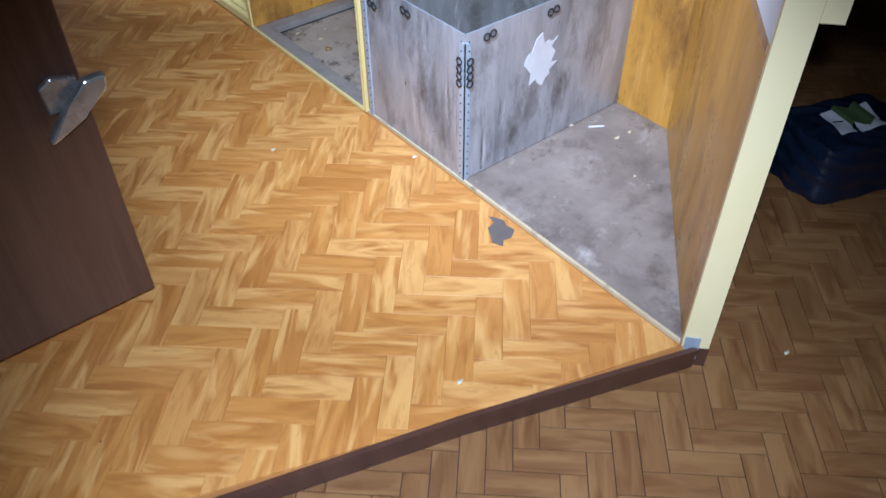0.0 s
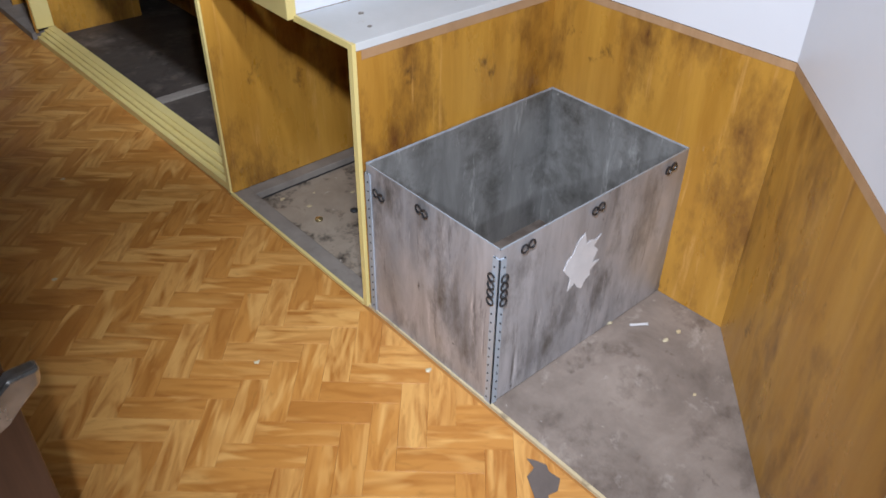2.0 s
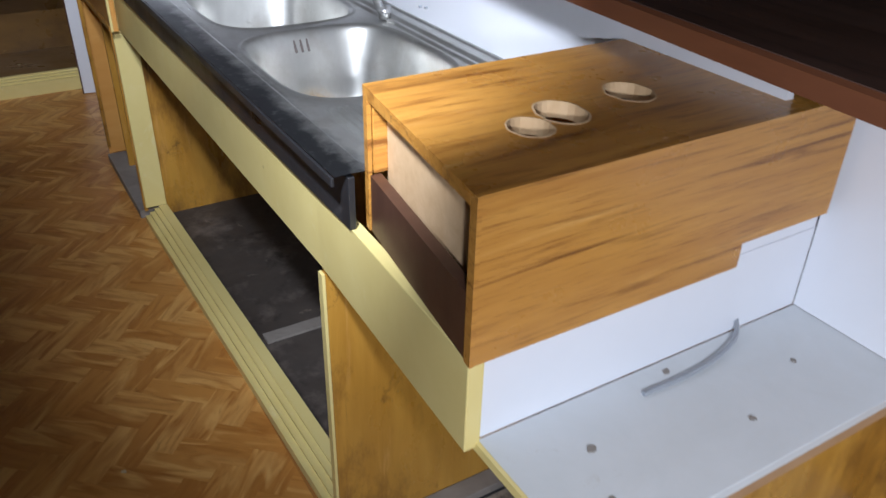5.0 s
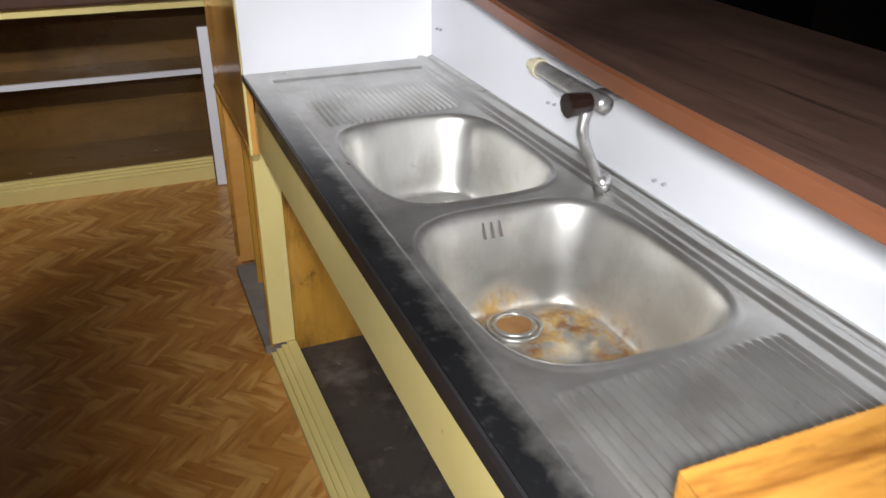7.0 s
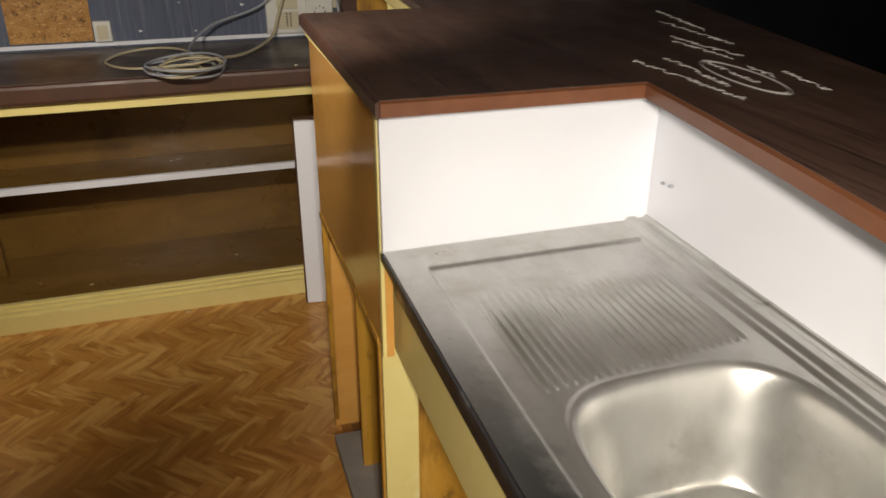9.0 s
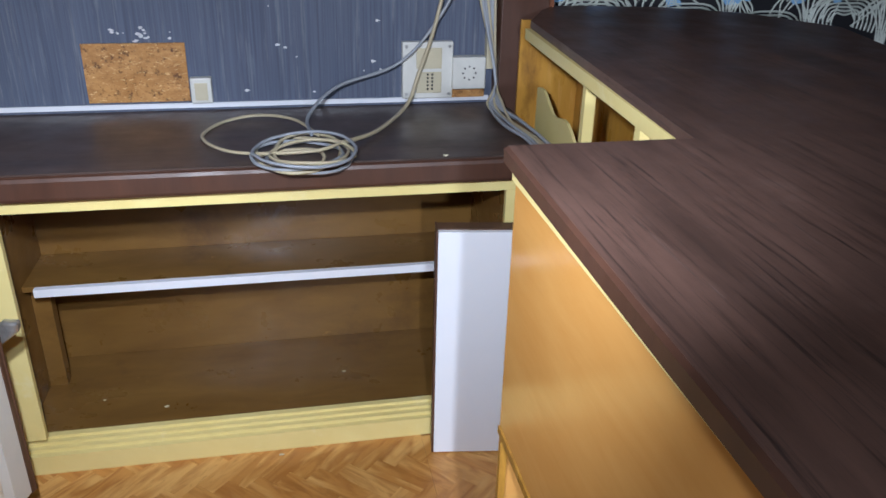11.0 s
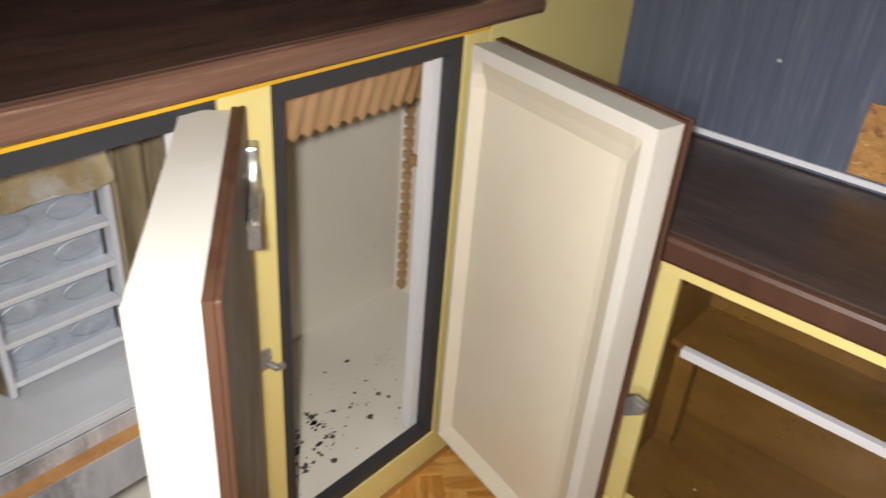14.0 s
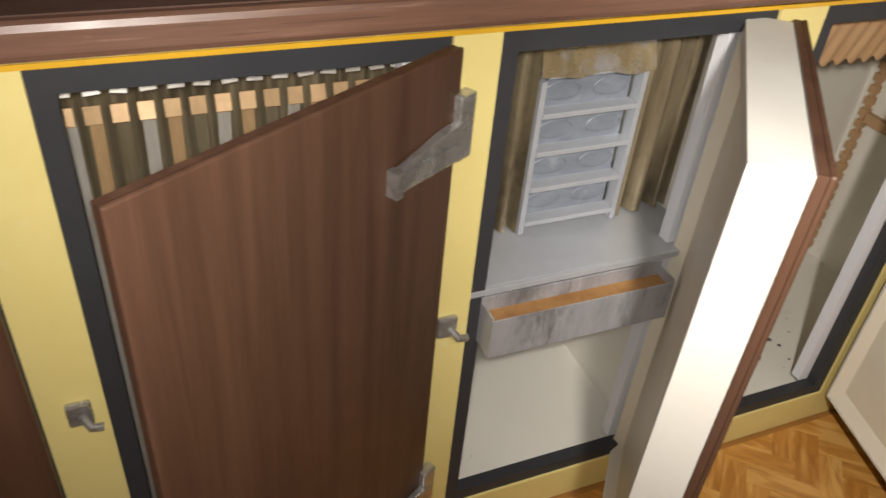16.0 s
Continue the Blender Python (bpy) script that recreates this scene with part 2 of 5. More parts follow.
TRAYC = surf("worn_tray_chipboard", (0.4, 0.34, 0.27), (0.28, 0.23, 0.18), (0.035, 0.028, 0.022), 9.0, rough=(0.5, 0.8), relief=0.3, stain_at=(0.53, 0.62), stain_scale=5,
            layers=(((0.55, 0.5, 0.43), 34.0, (1, 1, 1), 0.64, 0.7), ((0.12, 0.09, 0.07), 22.0, (1, 1, 1), 0.6, 0.72)))
EDGEWOOD = surf("red_brown_edge_grain", (0.2, 0.105, 0.072), (0.12, 0.06, 0.042), None, 3.0, (30, 1.2, 30), rough=(0.3, 0.45), relief=0.06,
            layers=(((0.3, 0.18, 0.13), 3.0, (40, 1.5, 40), 0.58, 0.72), ((0.07, 0.034, 0.024), 4.0, (50, 1.5, 50), 0.6, 0.72)))
BRASS = surf("dull_brass", (0.62, 0.5, 0.26), (0.42, 0.32, 0.15), (0.2, 0.14, 0.06), 20, rough=(0.2, 0.4), metal=0.8, relief=0.1)
GREYP = surf("grimy_grey_kerb", (0.3, 0.27, 0.24), (0.2, 0.175, 0.155), (0.12, 0.1, 0.085), 9.0, rough=(0.6, 0.85), relief=0.25)
DARKMOTTLE = surf("dark_mottled_base", (0.085, 0.07, 0.06), (0.045, 0.036, 0.032), (0.2, 0.165, 0.14), 4.0, rough=(0.45, 0.8), relief=0.25, stain_at=(0.52, 0.72), stain_scale=4,
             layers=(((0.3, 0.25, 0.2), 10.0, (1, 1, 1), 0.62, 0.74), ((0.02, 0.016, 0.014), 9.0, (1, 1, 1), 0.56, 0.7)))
BLACK = surf("black_plastic", (0.022, 0.022, 0.025), (0.015, 0.015, 0.017), (0.1, 0.1, 0.105), 8.0, rough=(0.25, 0.5), relief=0.1, stain_at=(0.6, 0.75), stain_scale=16, layers=(((0.4, 0.4, 0.4), 45.0, (1, 1, 1), 0.72, 0.76),))
GASKET = dull("grey_rubber", (0.034, 0.035, 0.04), 0.6)
BLUEW = surf("blue_grey_streaked_wall", (0.108, 0.13, 0.195), (0.062, 0.072, 0.112), (0.22, 0.23, 0.27), 3.0, (60, 1, 0.7), rough=(0.55, 0.8), relief=0.2,
             stain_at=(0.55, 0.8), stain_scale=8, stain_stretch=(9, 1, 0.4))
CHIP = surf("pressed_chipboard", (0.55, 0.29, 0.09), (0.32, 0.14, 0.035), (0.12, 0.05, 0.015), 14, (1, 1, 2.2), rough=(0.55, 0.85), relief=0.5, stain_at=(0.54, 0.64), stain_scale=55, grain=40,
            layers=(((0.75, 0.5, 0.22), 75.0, (1, 1, 2.5), 0.58, 0.64), ((0.08, 0.03, 0.01), 90.0, (1, 1, 2.5), 0.6, 0.66)))
PLASTW = dull("white_plastic", (0.72, 0.71, 0.66), 0.35)
PLASTY = dull("yellowed_plastic", (0.6, 0.54, 0.38), 0.4)
CABLE_Y = dull("yellowed_cable", (0.52, 0.45, 0.3), 0.45)
CABLE_G = dull("grey_cable", (0.34, 0.36, 0.4), 0.45)
CARD = surf("brown_corrugated_sheet", (0.48, 0.3, 0.16), (0.36, 0.21, 0.1), (0.22, 0.12, 0.05), 5, (1, 5, 1), rough=(0.6, 0.8), relief=0.1, stain_at=(0.6, 0.8))
PLEAT = surf("pleated_aluminium", (0.42, 0.35, 0.23), (0.2, 0.155, 0.095), (0.06, 0.045, 0.03), 6, (8, 8, 0.6), rough=(0.28, 0.5), metal=0.6, relief=0.08, stain_at=(0.5, 0.7))
OAKP = surf("oak_veneer", (0.56, 0.28, 0.055), (0.4, 0.175, 0.03), None, 3.2, (0.9, 9, 14), rough=(0.22, 0.4), relief=0.08,
            layers=(((0.2, 0.075, 0.014), 2.4, (1.3, 16, 34), 0.53, 0.66), ((0.26, 0.1, 0.018), 5.0, (2.0, 40, 70), 0.55, 0.68), ((0.64, 0.36, 0.1), 3.0, (1.0, 12, 20), 0.58, 0.75), ((0.6, 0.5, 0.38), 45.0, (1, 1, 1), 0.72, 0.76)))
RAWCHIP = surf("raw_chipboard", (0.6, 0.42, 0.24), (0.5, 0.33, 0.17), None, 30, rough=(0.7, 0.9), relief=0.4)
PAPER = surf("torn_white_film", (0.7, 0.7, 0.73), (0.55, 0.55, 0.58), None, 9, rough=(0.5, 0.7), relief=0.2)
TEAR = surf("grey_underlay", (0.16, 0.13, 0.12), (0.11, 0.09, 0.08), None, 12, rough=(0.7, 0.9), relief=0.2)
CHALK = dull("chalk", (0.38, 0.36, 0.34), 0.9)
BLUEPET = surf("dark_blue_bottle_film", (0.012, 0.018, 0.04), (0.006, 0.009, 0.02), None, 6, rough=(0.08, 0.2), relief=0.25, grain=18)
PETAL = dull("blue_print", (0.25, 0.45, 0.72), 0.6)
STEM = dull("grey_print", (0.56, 0.6, 0.55), 0.6)
PAPERBLACK = dull("black_wallpaper", (0.012, 0.012, 0.016), 0.55)
DARKW = surf("dark_room_wall", (0.035, 0.024, 0.02), (0.025, 0.017, 0.014), None, 4, rough=(0.6, 0.85), relief=0.1)
CEIL = dull("unseen_pale_ceiling", (0.6, 0.58, 0.55), 0.8)
GREEN = dull("green_label", (0.09, 0.14, 0.05), 0.5)
AMBER = surf("dark_amber_plastic", (0.028, 0.014, 0.01), (0.016, 0.009, 0.007), None, 10, rough=(0.1, 0.2), relief=0.02)
ORANGELINE = dull("orange_gasket_paint", (0.75, 0.42, 0.03), 0.4)
DOORRIM = surf("off_white_plastic", (0.72, 0.7, 0.65), (0.66, 0.63, 0.57), (0.5, 0.38, 0.22), 5.0, rough=(0.35, 0.55), relief=0.04, stain_at=(0.64, 0.86), stain_scale=4)
FINS = surf("frosted_blue_grey_metal", (0.3, 0.33, 0.38), (0.2, 0.22, 0.26), (0.42, 0.45, 0.5), 7, (1, 2, 5), rough=(0.4, 0.65), metal=0.3, relief=0.2, stain_at=(0.55, 0.75), stain_scale=14)
FOIL = surf("bright_crumpled_foil", (0.68, 0.55, 0.33), (0.42, 0.32, 0.18), (0.72, 0.74, 0.8), 8, (3, 3, 1), rough=(0.2, 0.38), metal=0.75, relief=0.3, stain_at=(0.52, 0.7), stain_scale=9)
TAB = surf("dull_silver_foil", (0.5, 0.48, 0.44), (0.33, 0.29, 0.24), (0.2, 0.15, 0.1), 8, (6, 6, 1), rough=(0.4, 0.6), metal=0.2, relief=0.15, stain_at=(0.6, 0.8), stain_scale=12)
TAN = surf("tan_folded_foil", (0.58, 0.38, 0.2), (0.42, 0.27, 0.14), (0.25, 0.16, 0.08), 8, (6, 6, 1), rough=(0.35, 0.55), metal=0.3, relief=0.12, stain_at=(0.6, 0.8), stain_scale=12)
SHELFZ = surf("pale_zinc_shelf", (0.56, 0.58, 0.62), (0.46, 0.47, 0.5), (0.36, 0.32, 0.26), 5, rough=(0.35, 0.55), metal=0.4, relief=0.08, stain_at=(0.62, 0.85), stain_scale=6)


def rusty_sink():
    """Brushed steel with a rusty smear round the drain of the near bowl."""
    m = STEEL.copy()
    m.name = "stained_sink_steel"
    t = m.node_tree
    b = t.nodes["Principled BSDF"]
    old = b.inputs["Base Color"].links[0].from_socket
    c = t.nodes.new("ShaderNodeTexCoord")
    fac = None
    for at, size in (((0.29, 4.13, -0.172), (0.085, 0.06, 0.04)), ((0.21, 4.17, -0.165), (0.065, 0.06, 0.06)), ((0.325, 4.05, -0.165), (0.05, 0.085, 0.06)), ((0.24, 4.08, -0.175), (0.06, 0.05, 0.03))):
        mp = t.nodes.new("ShaderNodeMapping")
        mp.inputs["Location"].default_value = [-a / s for a, s in zip(at, size)]
        mp.inputs["Scale"].default_value = [1 / s for s in size]
        t.links.new(c.outputs["Object"], mp.inputs["Vector"])
        ln = t.nodes.new("ShaderNodeVectorMath")
        ln.operation = "LENGTH"
        t.links.new(mp.outputs[0], ln.inputs[0])
        r = t.nodes.new("ShaderNodeMapRange")
        r.inputs["From Min"].default_value, r.inputs["From Max"].default_value = 1.05, 0.5
        t.links.new(ln.outputs["Value"], r.inputs["Value"])
        if fac is None:
            fac = r.outputs["Result"]
        else:
            mx = t.nodes.new("ShaderNodeMath")
            mx.operation = "MAXIMUM"
            t.links.new(fac, mx.inputs[0])
            t.links.new(r.outputs["Result"], mx.inputs[1])
            fac = mx.outputs[0]
    n = noise_fac(t, coords(t, (1, 1, 1)), 38, 6, 0.7, 0.36, 0.52)
    mu = t.nodes.new("ShaderNodeMath")
    mu.operation = "MULTIPLY"
    t.links.new(fac, mu.inputs[0])
    t.links.new(n, mu.inputs[1])
    rust = ramp(t, noise_fac(t, coords(t, (1, 1, 1)), 20, 5), (0.0, (0.2, 0.09, 0.025)), (0.5, (0.45, 0.29, 0.1)), (1.0, (0.6, 0.54, 0.4)))
    col = mix(t, mu.outputs[0], old, rust)
    # darkens the front strip: dark reflection painted into the colour, with dirt and specks
    sep = t.nodes.new("ShaderNodeSeparateXYZ")
    t.links.new(c.outputs["Object"], sep.inputs[0])
    ragged = noise_fac(t, coords(t, (1, 1, 1)), 16, 7, 0.7, 0.2, 0.8)
    drift = t.nodes.new("ShaderNodeMath")
    drift.operation = "MULTIPLY_ADD"
    drift.inputs[1].default_value = 0.05
    t.links.new(ragged, drift.inputs[0])
    t.links.new(sep.outputs["X"], drift.inputs[2])
    front = t.nodes.new("ShaderNodeMapRange")
    front.inputs["From Min"].default_value, front.inputs["From Max"].default_value = 0.068, 0.03
    t.links.new(drift.outputs[0], front.inputs["Value"])
    reach = t.nodes.new("ShaderNodeMapRange")
    reach.inputs["From Min"].default_value, reach.inputs["From Max"].default_value = 4.95, 4.45
    t.links.new(sep.outputs["Y"], reach.inputs["Value"])
    # one mask for both the dirt and the painted reflection
    grime = t.nodes.new("ShaderNodeMath")
    grime.operation = "MULTIPLY"
    t.links.new(front.outputs[0], grime.inputs[0])
    t.links.new(reach.outputs[0], grime.inputs[1])
    dark_reflection = mix(t, noise_fac(t, coords(t, (1, 1, 1)), 40, 6, 0.7, 0.56, 0.75), (0.05, 0.052, 0.056), (0.26, 0.26, 0.26))
    col = mix(t, grime.outputs[0], col, dark_reflection)
    t.links.new(col, b.inputs["Base Color"])
    inv = t.nodes.new("ShaderNodeMath")
    inv.operation = "MULTIPLY_ADD"
    inv.inputs[1].default_value, inv.inputs[2].default_value = -0.8, 0.85
    t.links.new(mu.outputs[0], inv.inputs[0])
    t.links.new(inv.outputs[0], b.inputs["Metallic"])
    return m


SINKSTEEL = rusty_sink()

# ---- building helpers ----
def mesh_ob(name, bm, material, smooth=False):
    me = bpy.data.meshes.new(name)
    bm.to_mesh(me)
    bm.free()
    for m in material if isinstance(material, (list, tuple)) else [material]:
        me.materials.append(m)
    if smooth:
        for p in me.polygons:
            p.use_smooth = True
    return new(name, me)


def part(name, bm, material, parent, label="", smooth=False):
    ob = mesh_ob(name, bm, material, smooth)
    ob.parent = parent
    if label:
        tagged(ob, label)
    return ob


def thing(name, at, label, category, group="", turn=0.0):
    ob = new(name)
    ob.matrix_world = pose(*at, 0, 0, turn)
    return tagged(ob, label, category, group)


def setting(name, bm, material, label="", smooth=False):
    return tagged(mesh_ob(name, bm, material, smooth), label, "", "", "structure")


def slab(x0, x1, y0, y1, z0, z1, bevel=0.0, bm=None):
    own = bm is None
    bm = bm or bmesh.new()
    made = bmesh.ops.create_cube(bm, size=1.0, matrix=Matrix.LocRotScale(((x0 + x1) / 2, (y0 + y1) / 2, (z0 + z1) / 2), None, (abs(x1 - x0), abs(y1 - y0), abs(z1 - z0))))
    if bevel and own:
        bmesh.ops.bevel(bm, geom=bm.edges[:], offset=bevel, segments=2, profile=0.5, affect="EDGES")
    return bm


def prism(points, z0, z1, bevel=0.0):
    """An upright prism over a flat outline, counter-clockwise."""
    bm = bmesh.new()
    low = [bm.verts.new((x, y, z0)) for x, y in points]
    high = [bm.verts.new((x, y, z1)) for x, y in points]
    bm.faces.new(low[::-1])
    bm.faces.new(high)
    n = len(points)
    for i in range(n):
        bm.faces.new((low[i], low[(i + 1) % n], high[(i + 1) % n], high[i]))
    if bevel:
        bmesh.ops.bevel(bm, geom=bm.edges[:], offset=bevel, segments=2, profile=0.5, affect="EDGES")
    return bm


def turned(bm, m):
    bmesh.ops.transform(bm, matrix=m, verts=bm.verts[:])
    return bm


def rod(points, radius, sides=8, bm=None, closed=False):
    """A round bar along a line of points."""
    bm = bm or bmesh.new()
    pts = [Vector(p) for p in points]
    rings = []
    n = len(pts)
    for i, p in enumerate(pts):
        a = pts[(i - 1) % n] if closed or i > 0 else p
        b = pts[(i + 1) % n] if closed or i < n - 1 else p
        d = (b - a).normalized()
        q = d.to_track_quat("Z", "Y")
        r = radius(i / max(1, n - 1)) if callable(radius) else radius
        rings.append([bm.verts.new(p + q @ Vector((r * math.cos(2 * math.pi * k / sides), r * math.sin(2 * math.pi * k / sides), 0))) for k in range(sides)])
    for i in range(n if closed else n - 1):
        r0, r1 = rings[i], rings[(i + 1) % n]
        for k in range(sides):
            bm.faces.new((r0[k], r0[(k + 1) % sides], r1[(k + 1) % sides], r1[k]))
    if not closed:
        bm.faces.new(rings[0][::-1])
        bm.faces.new(rings[-1])
    bmesh.ops.recalc_face_normals(bm, faces=bm.faces[:])
    return bm


def spline(points, steps=8):
    """A smooth line through points."""
    pts = [Vector(p) for p in points]
    out = []
    for i in range(len(pts) - 1):
        p0, p1, p2, p3 = pts[max(0, i - 1)], pts[i], pts[i + 1], pts[min(len(pts) - 1, i + 2)]
        for s in range(steps):
            u = s / steps
            out.append(0.5 * (2 * p1 + (p2 - p0) * u + (2 * p0 - 5 * p1 + 4 * p2 - p3) * u * u + (3 * p1 - p0 - 3 * p2 + p3) * u ** 3))
    out.append(pts[-1])
    return out


def blob(outline, z, thick=0.002, jitter=0.0, seed=1):
    """A thin flat patch with a ragged outline."""
    rnd = random.Random(seed)
    pts = [(x + rnd.uniform(-jitter, jitter), y + rnd.uniform(-jitter, jitter)) for x, y in outline]
    return prism(pts, z, z + thick)


def sheet_grid(nx, ny, fn):
    """A surface of nx by ny points given by fn(u, v)."""
    bm = bmesh.new()
    vs = [[bm.verts.new(fn(i / (nx - 1), j / (ny - 1))) for j in range(ny)] for i in range(nx)]
    for i in range(nx - 1):
        for j in range(ny - 1):
            bm.faces.new((vs[i][j], vs[i + 1][j], vs[i + 1][j + 1], vs[i][j + 1]))
    return bm


# ---- plan ----
FRONT = -1.495                       # face of the cold cabinets
BACK_Y = 7.2                         # streaked wall at the end of the aisle
SHELF_Y = 6.677                      # face of the low shelf cabinet
BAYX = 0.588                         # panelled wall behind the counter
END = Vector((0.004, 1.926))            # end of the slanting wall
CORNER = Vector((BAYX, 2.445))       # where it meets the panelled wall
STEP = [(0.02, 1.905), (-0.453, 2.076), (-0.838, 2.197), (-1.6, 2.44)]
LOW = -0.055

# ---- setting ----
lower_floor = setting("floor_lower", slab(-3.2, 4.2, -2.0, 9.0, LOW - 0.1, LOW - 0.004), JOINT, "worn old herringbone parquet floor of the outer room")
upper = prism([STEP[3], STEP[2], STEP[1], STEP[0], (0.03, 1.95), (0.03, 5.86), (0.36, 5.86), (0.36, 7.1), (0.03, 7.1), (0.03, 7.3), (-2.2, 7.3), (-2.2, 2.44)], LOW, -0.004)
floor = setting("floor", upper, JOINT2, "raised platform floor of honey-coloured herringbone vinyl parquet")

trim_bm = bmesh.new()
for (a, b) in zip(STEP[:-1], STEP[1:]):
    a, b = Vector(a), Vector(b)
    u = (b - a).normalized()
    nrm = Vector((u.y, -u.x)) * -1
    if nrm.y > 0:
        nrm = -nrm
    for lo, hi, out in ((LOW, -0.016, 0.003), (-0.016, 0.003, 0.007)):
        q = [a + Vector((0, 0.004)), b + Vector((0, 0.004)), b + nrm * out, a + nrm * out]
        lowv = [trim_bm.verts.new((p.x, p.y, lo)) for p in q]
        hiv = [trim_bm.verts.new((p.x, p.y, hi)) for p in q]
        trim_bm.faces.new(lowv[::-1]), trim_bm.faces.new(hiv)
        for i in range(4):
            trim_bm.faces.new((lowv[i], lowv[(i + 1) % 4], hiv[(i + 1) % 4], hiv[i]))
bmesh.ops.recalc_face_normals(trim_bm, faces=trim_bm.faces[:])
setting("trim", trim_bm, BROWN2, "dark brown wooden nosing along the platform step")

# slanting wall with its cream end board
along = (CORNER - END).normalized()
right = Vector((along.y, -along.x))
def slant(s0, s1, t0, t1, z0, z1):
    """A block in the slanting wall: s along it from its end, t across it to the outer side."""
    p = [END + along * s + right * t for s, t in ((s0, t0), (s0, t1), (s1, t1), (s1, t0))]
    return prism([(q.x, q.y) for q in p], z0, z1)
L = (CORNER - END).length
setting("wall_slanting", slant(0.012, L + 0.1, 0.012, 0.046, LOW, 1.112), DARKW, "dark outer face of the slanting counter wall")
setting("wall_panel_slanting", slant(0.012, L, 0.0, 0.011, 0.0, 0.65), VARN, "scuffed varnished plywood panel on the slanting wall")
setting("wall_white_slanting", slant(0.012, L, -0.002, 0.011, 0.653, 1.112), WHITE, "white laminate strip above the plywood panel")
cap = slant(0.0, 0.0115, -0.003, 0.05, 0.0, 1.112)
setting("trim_end_board", cap, CREAM, "cream painted end board of the counter wall")
setting("trim_end_bracket", slant(0.0, 0.0115, 0.0505, 0.085, 0.7, 0.745), CREAM, "cream painted shelf end on the outer side")
setting("trim_end_foot", slant(0.002, 0.05, 0.012, 0.052, LOW, -0.001), BROWN2, "dark wooden foot block under the wall end")

# panelled bay behind the metal box
setting("wall_panel_bay", slab(BAYX, BAYX + 0.012, 2.42, 3.04, 0, 0.65), VARN, "stained varnished plywood panel behind the open bay")
setting("wall_white_bay", slab(BAYX - 0.002, BAYX + 0.012, 2.42, 3.241, 0.653, 1.112), WHITE, "white laminate wall above the open bay")
setting("wall_counter_core", slab(BAYX + 0.013, BAYX + 0.06, 2.3, 5.9, LOW, 1.112), DARKW, "dark outer face of the bar wall")
setting("floor_bay", prism([(0.014, 1.925), (BAYX + 0.01, 2.42), (BAYX + 0.01, 3.05), (0.014, 3.05)], -0.02, -0.001), CONC, "bare grimy plywood bay floor")
setting("trim_bay", prism([(0.006, 1.935), (0.0135, 1.94), (0.0185, 3.05), (0.011, 3.05)], -0.02, 0.004), EDGING, "thin cream edging strip along the vinyl")
# ledge and end wall
setting("wall_ledge_side", slab(0.016, BAYX, 3.04, 3.056, 0, 0.634), VARN, "varnished plywood side panel with scuffs")
setting("ledge_top", slab(0.012, BAYX, 3.038, 3.241, 0.635, 0.652, 0.001), WHITE_P, "worn white painted ledge board")
setting("trim_ledge_post", slab(0.006, 0.0155, 3.036, 3.05, 0.0, 0.652), YELLOW, "yellow painted corner strip")
setting("trim_ledge_edge", slab(0.006, 0.0115, 3.0505, 3.2405, 0.64, 0.653), YELLOW, "yellow painted ledge edge")
setting("wall_white_end", slab(0.013, BAYX - 0.003, 3.242, 3.256, 0.6525, 0.7865), WHITE, "white laminate end panel")
setting("wall_white_end_top", slab(0.385, BAYX - 0.003, 3.243, 3.255, 0.787, 0.8235), WHITE, "white laminate seen through the notch of the box")
# tray bay
setting("floor_tray_bay", slab(0.016, BAYX, 3.058, 3.69, -0.06, -0.05), CONC, "stained chipboard in the sunken bay")
for n_, b_ in (("kerb_front", (0.014, 0.062, 3.058, 3.69)), ("kerb_left", (0.062, BAYX, 3.645, 3.69)), ("kerb_back", (0.49, BAYX, 3.058, 3.645)), ("kerb_right", (0.062, 0.49, 3.058, 3.12))):
    setting(n_, slab(*b_, -0.05, 0.0, 0.002), GREYP, "grimy grey kerb round the sunken tray")
setting("floor_tray", slab(0.062, 0.49, 3.12, 3.645, -0.05, -0.022), TRAYC, "sunken chipboard tray with grime and screws")
setting("trim_tray_edge", slab(0.006, 0.0135, 3.051, 3.69, -0.01, 0.004), YELLOW, "thin yellow strip beside the vinyl floor")
setting("wall_tray_back", slab(BAYX, BAYX + 0.012, 3.041, 3.72, -0.06, 0.651), VARN, "varnished plywood back of the sunken bay")
setting("wall_tray_side", slab(0.012, BAYX, 3.69, 3.706, 0.0, 0.63), VARN, "knotty varnished plywood divider")
setting("trim_tray_side", slab(0.006, 0.0115, 3.69, 3.706, 0.0, 0.631), YELLOW, "pale edge of the plywood divider")
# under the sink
setting("floor_under_sink", prism([(0.0865, 3.707), (BAYX, 3.707), (BAYX, 5.66), (0.0565, 5.66), (0.0565, 5.19)], -0.06, 0.004), DARKMOTTLE, "dark mottled base under the sink")
setting("wall_under_sink", slab(BAYX, BAYX + 0.012, 3.721, 5.66, 0.0, 0.84), VARN, "varnished plywood back under the sink")
setting("wall_sink_upstand", slab(0.461, 0.475, 3.257, 5.135, 0.86, 1.112), WHITE, "white laminate upstand behind the sink")
setting("wall_sink_end", slab(-0.02, 0.46, 5.122, 5.136, 0.86, 1.112), WHITE, "white laminate upstand at the sink's end")
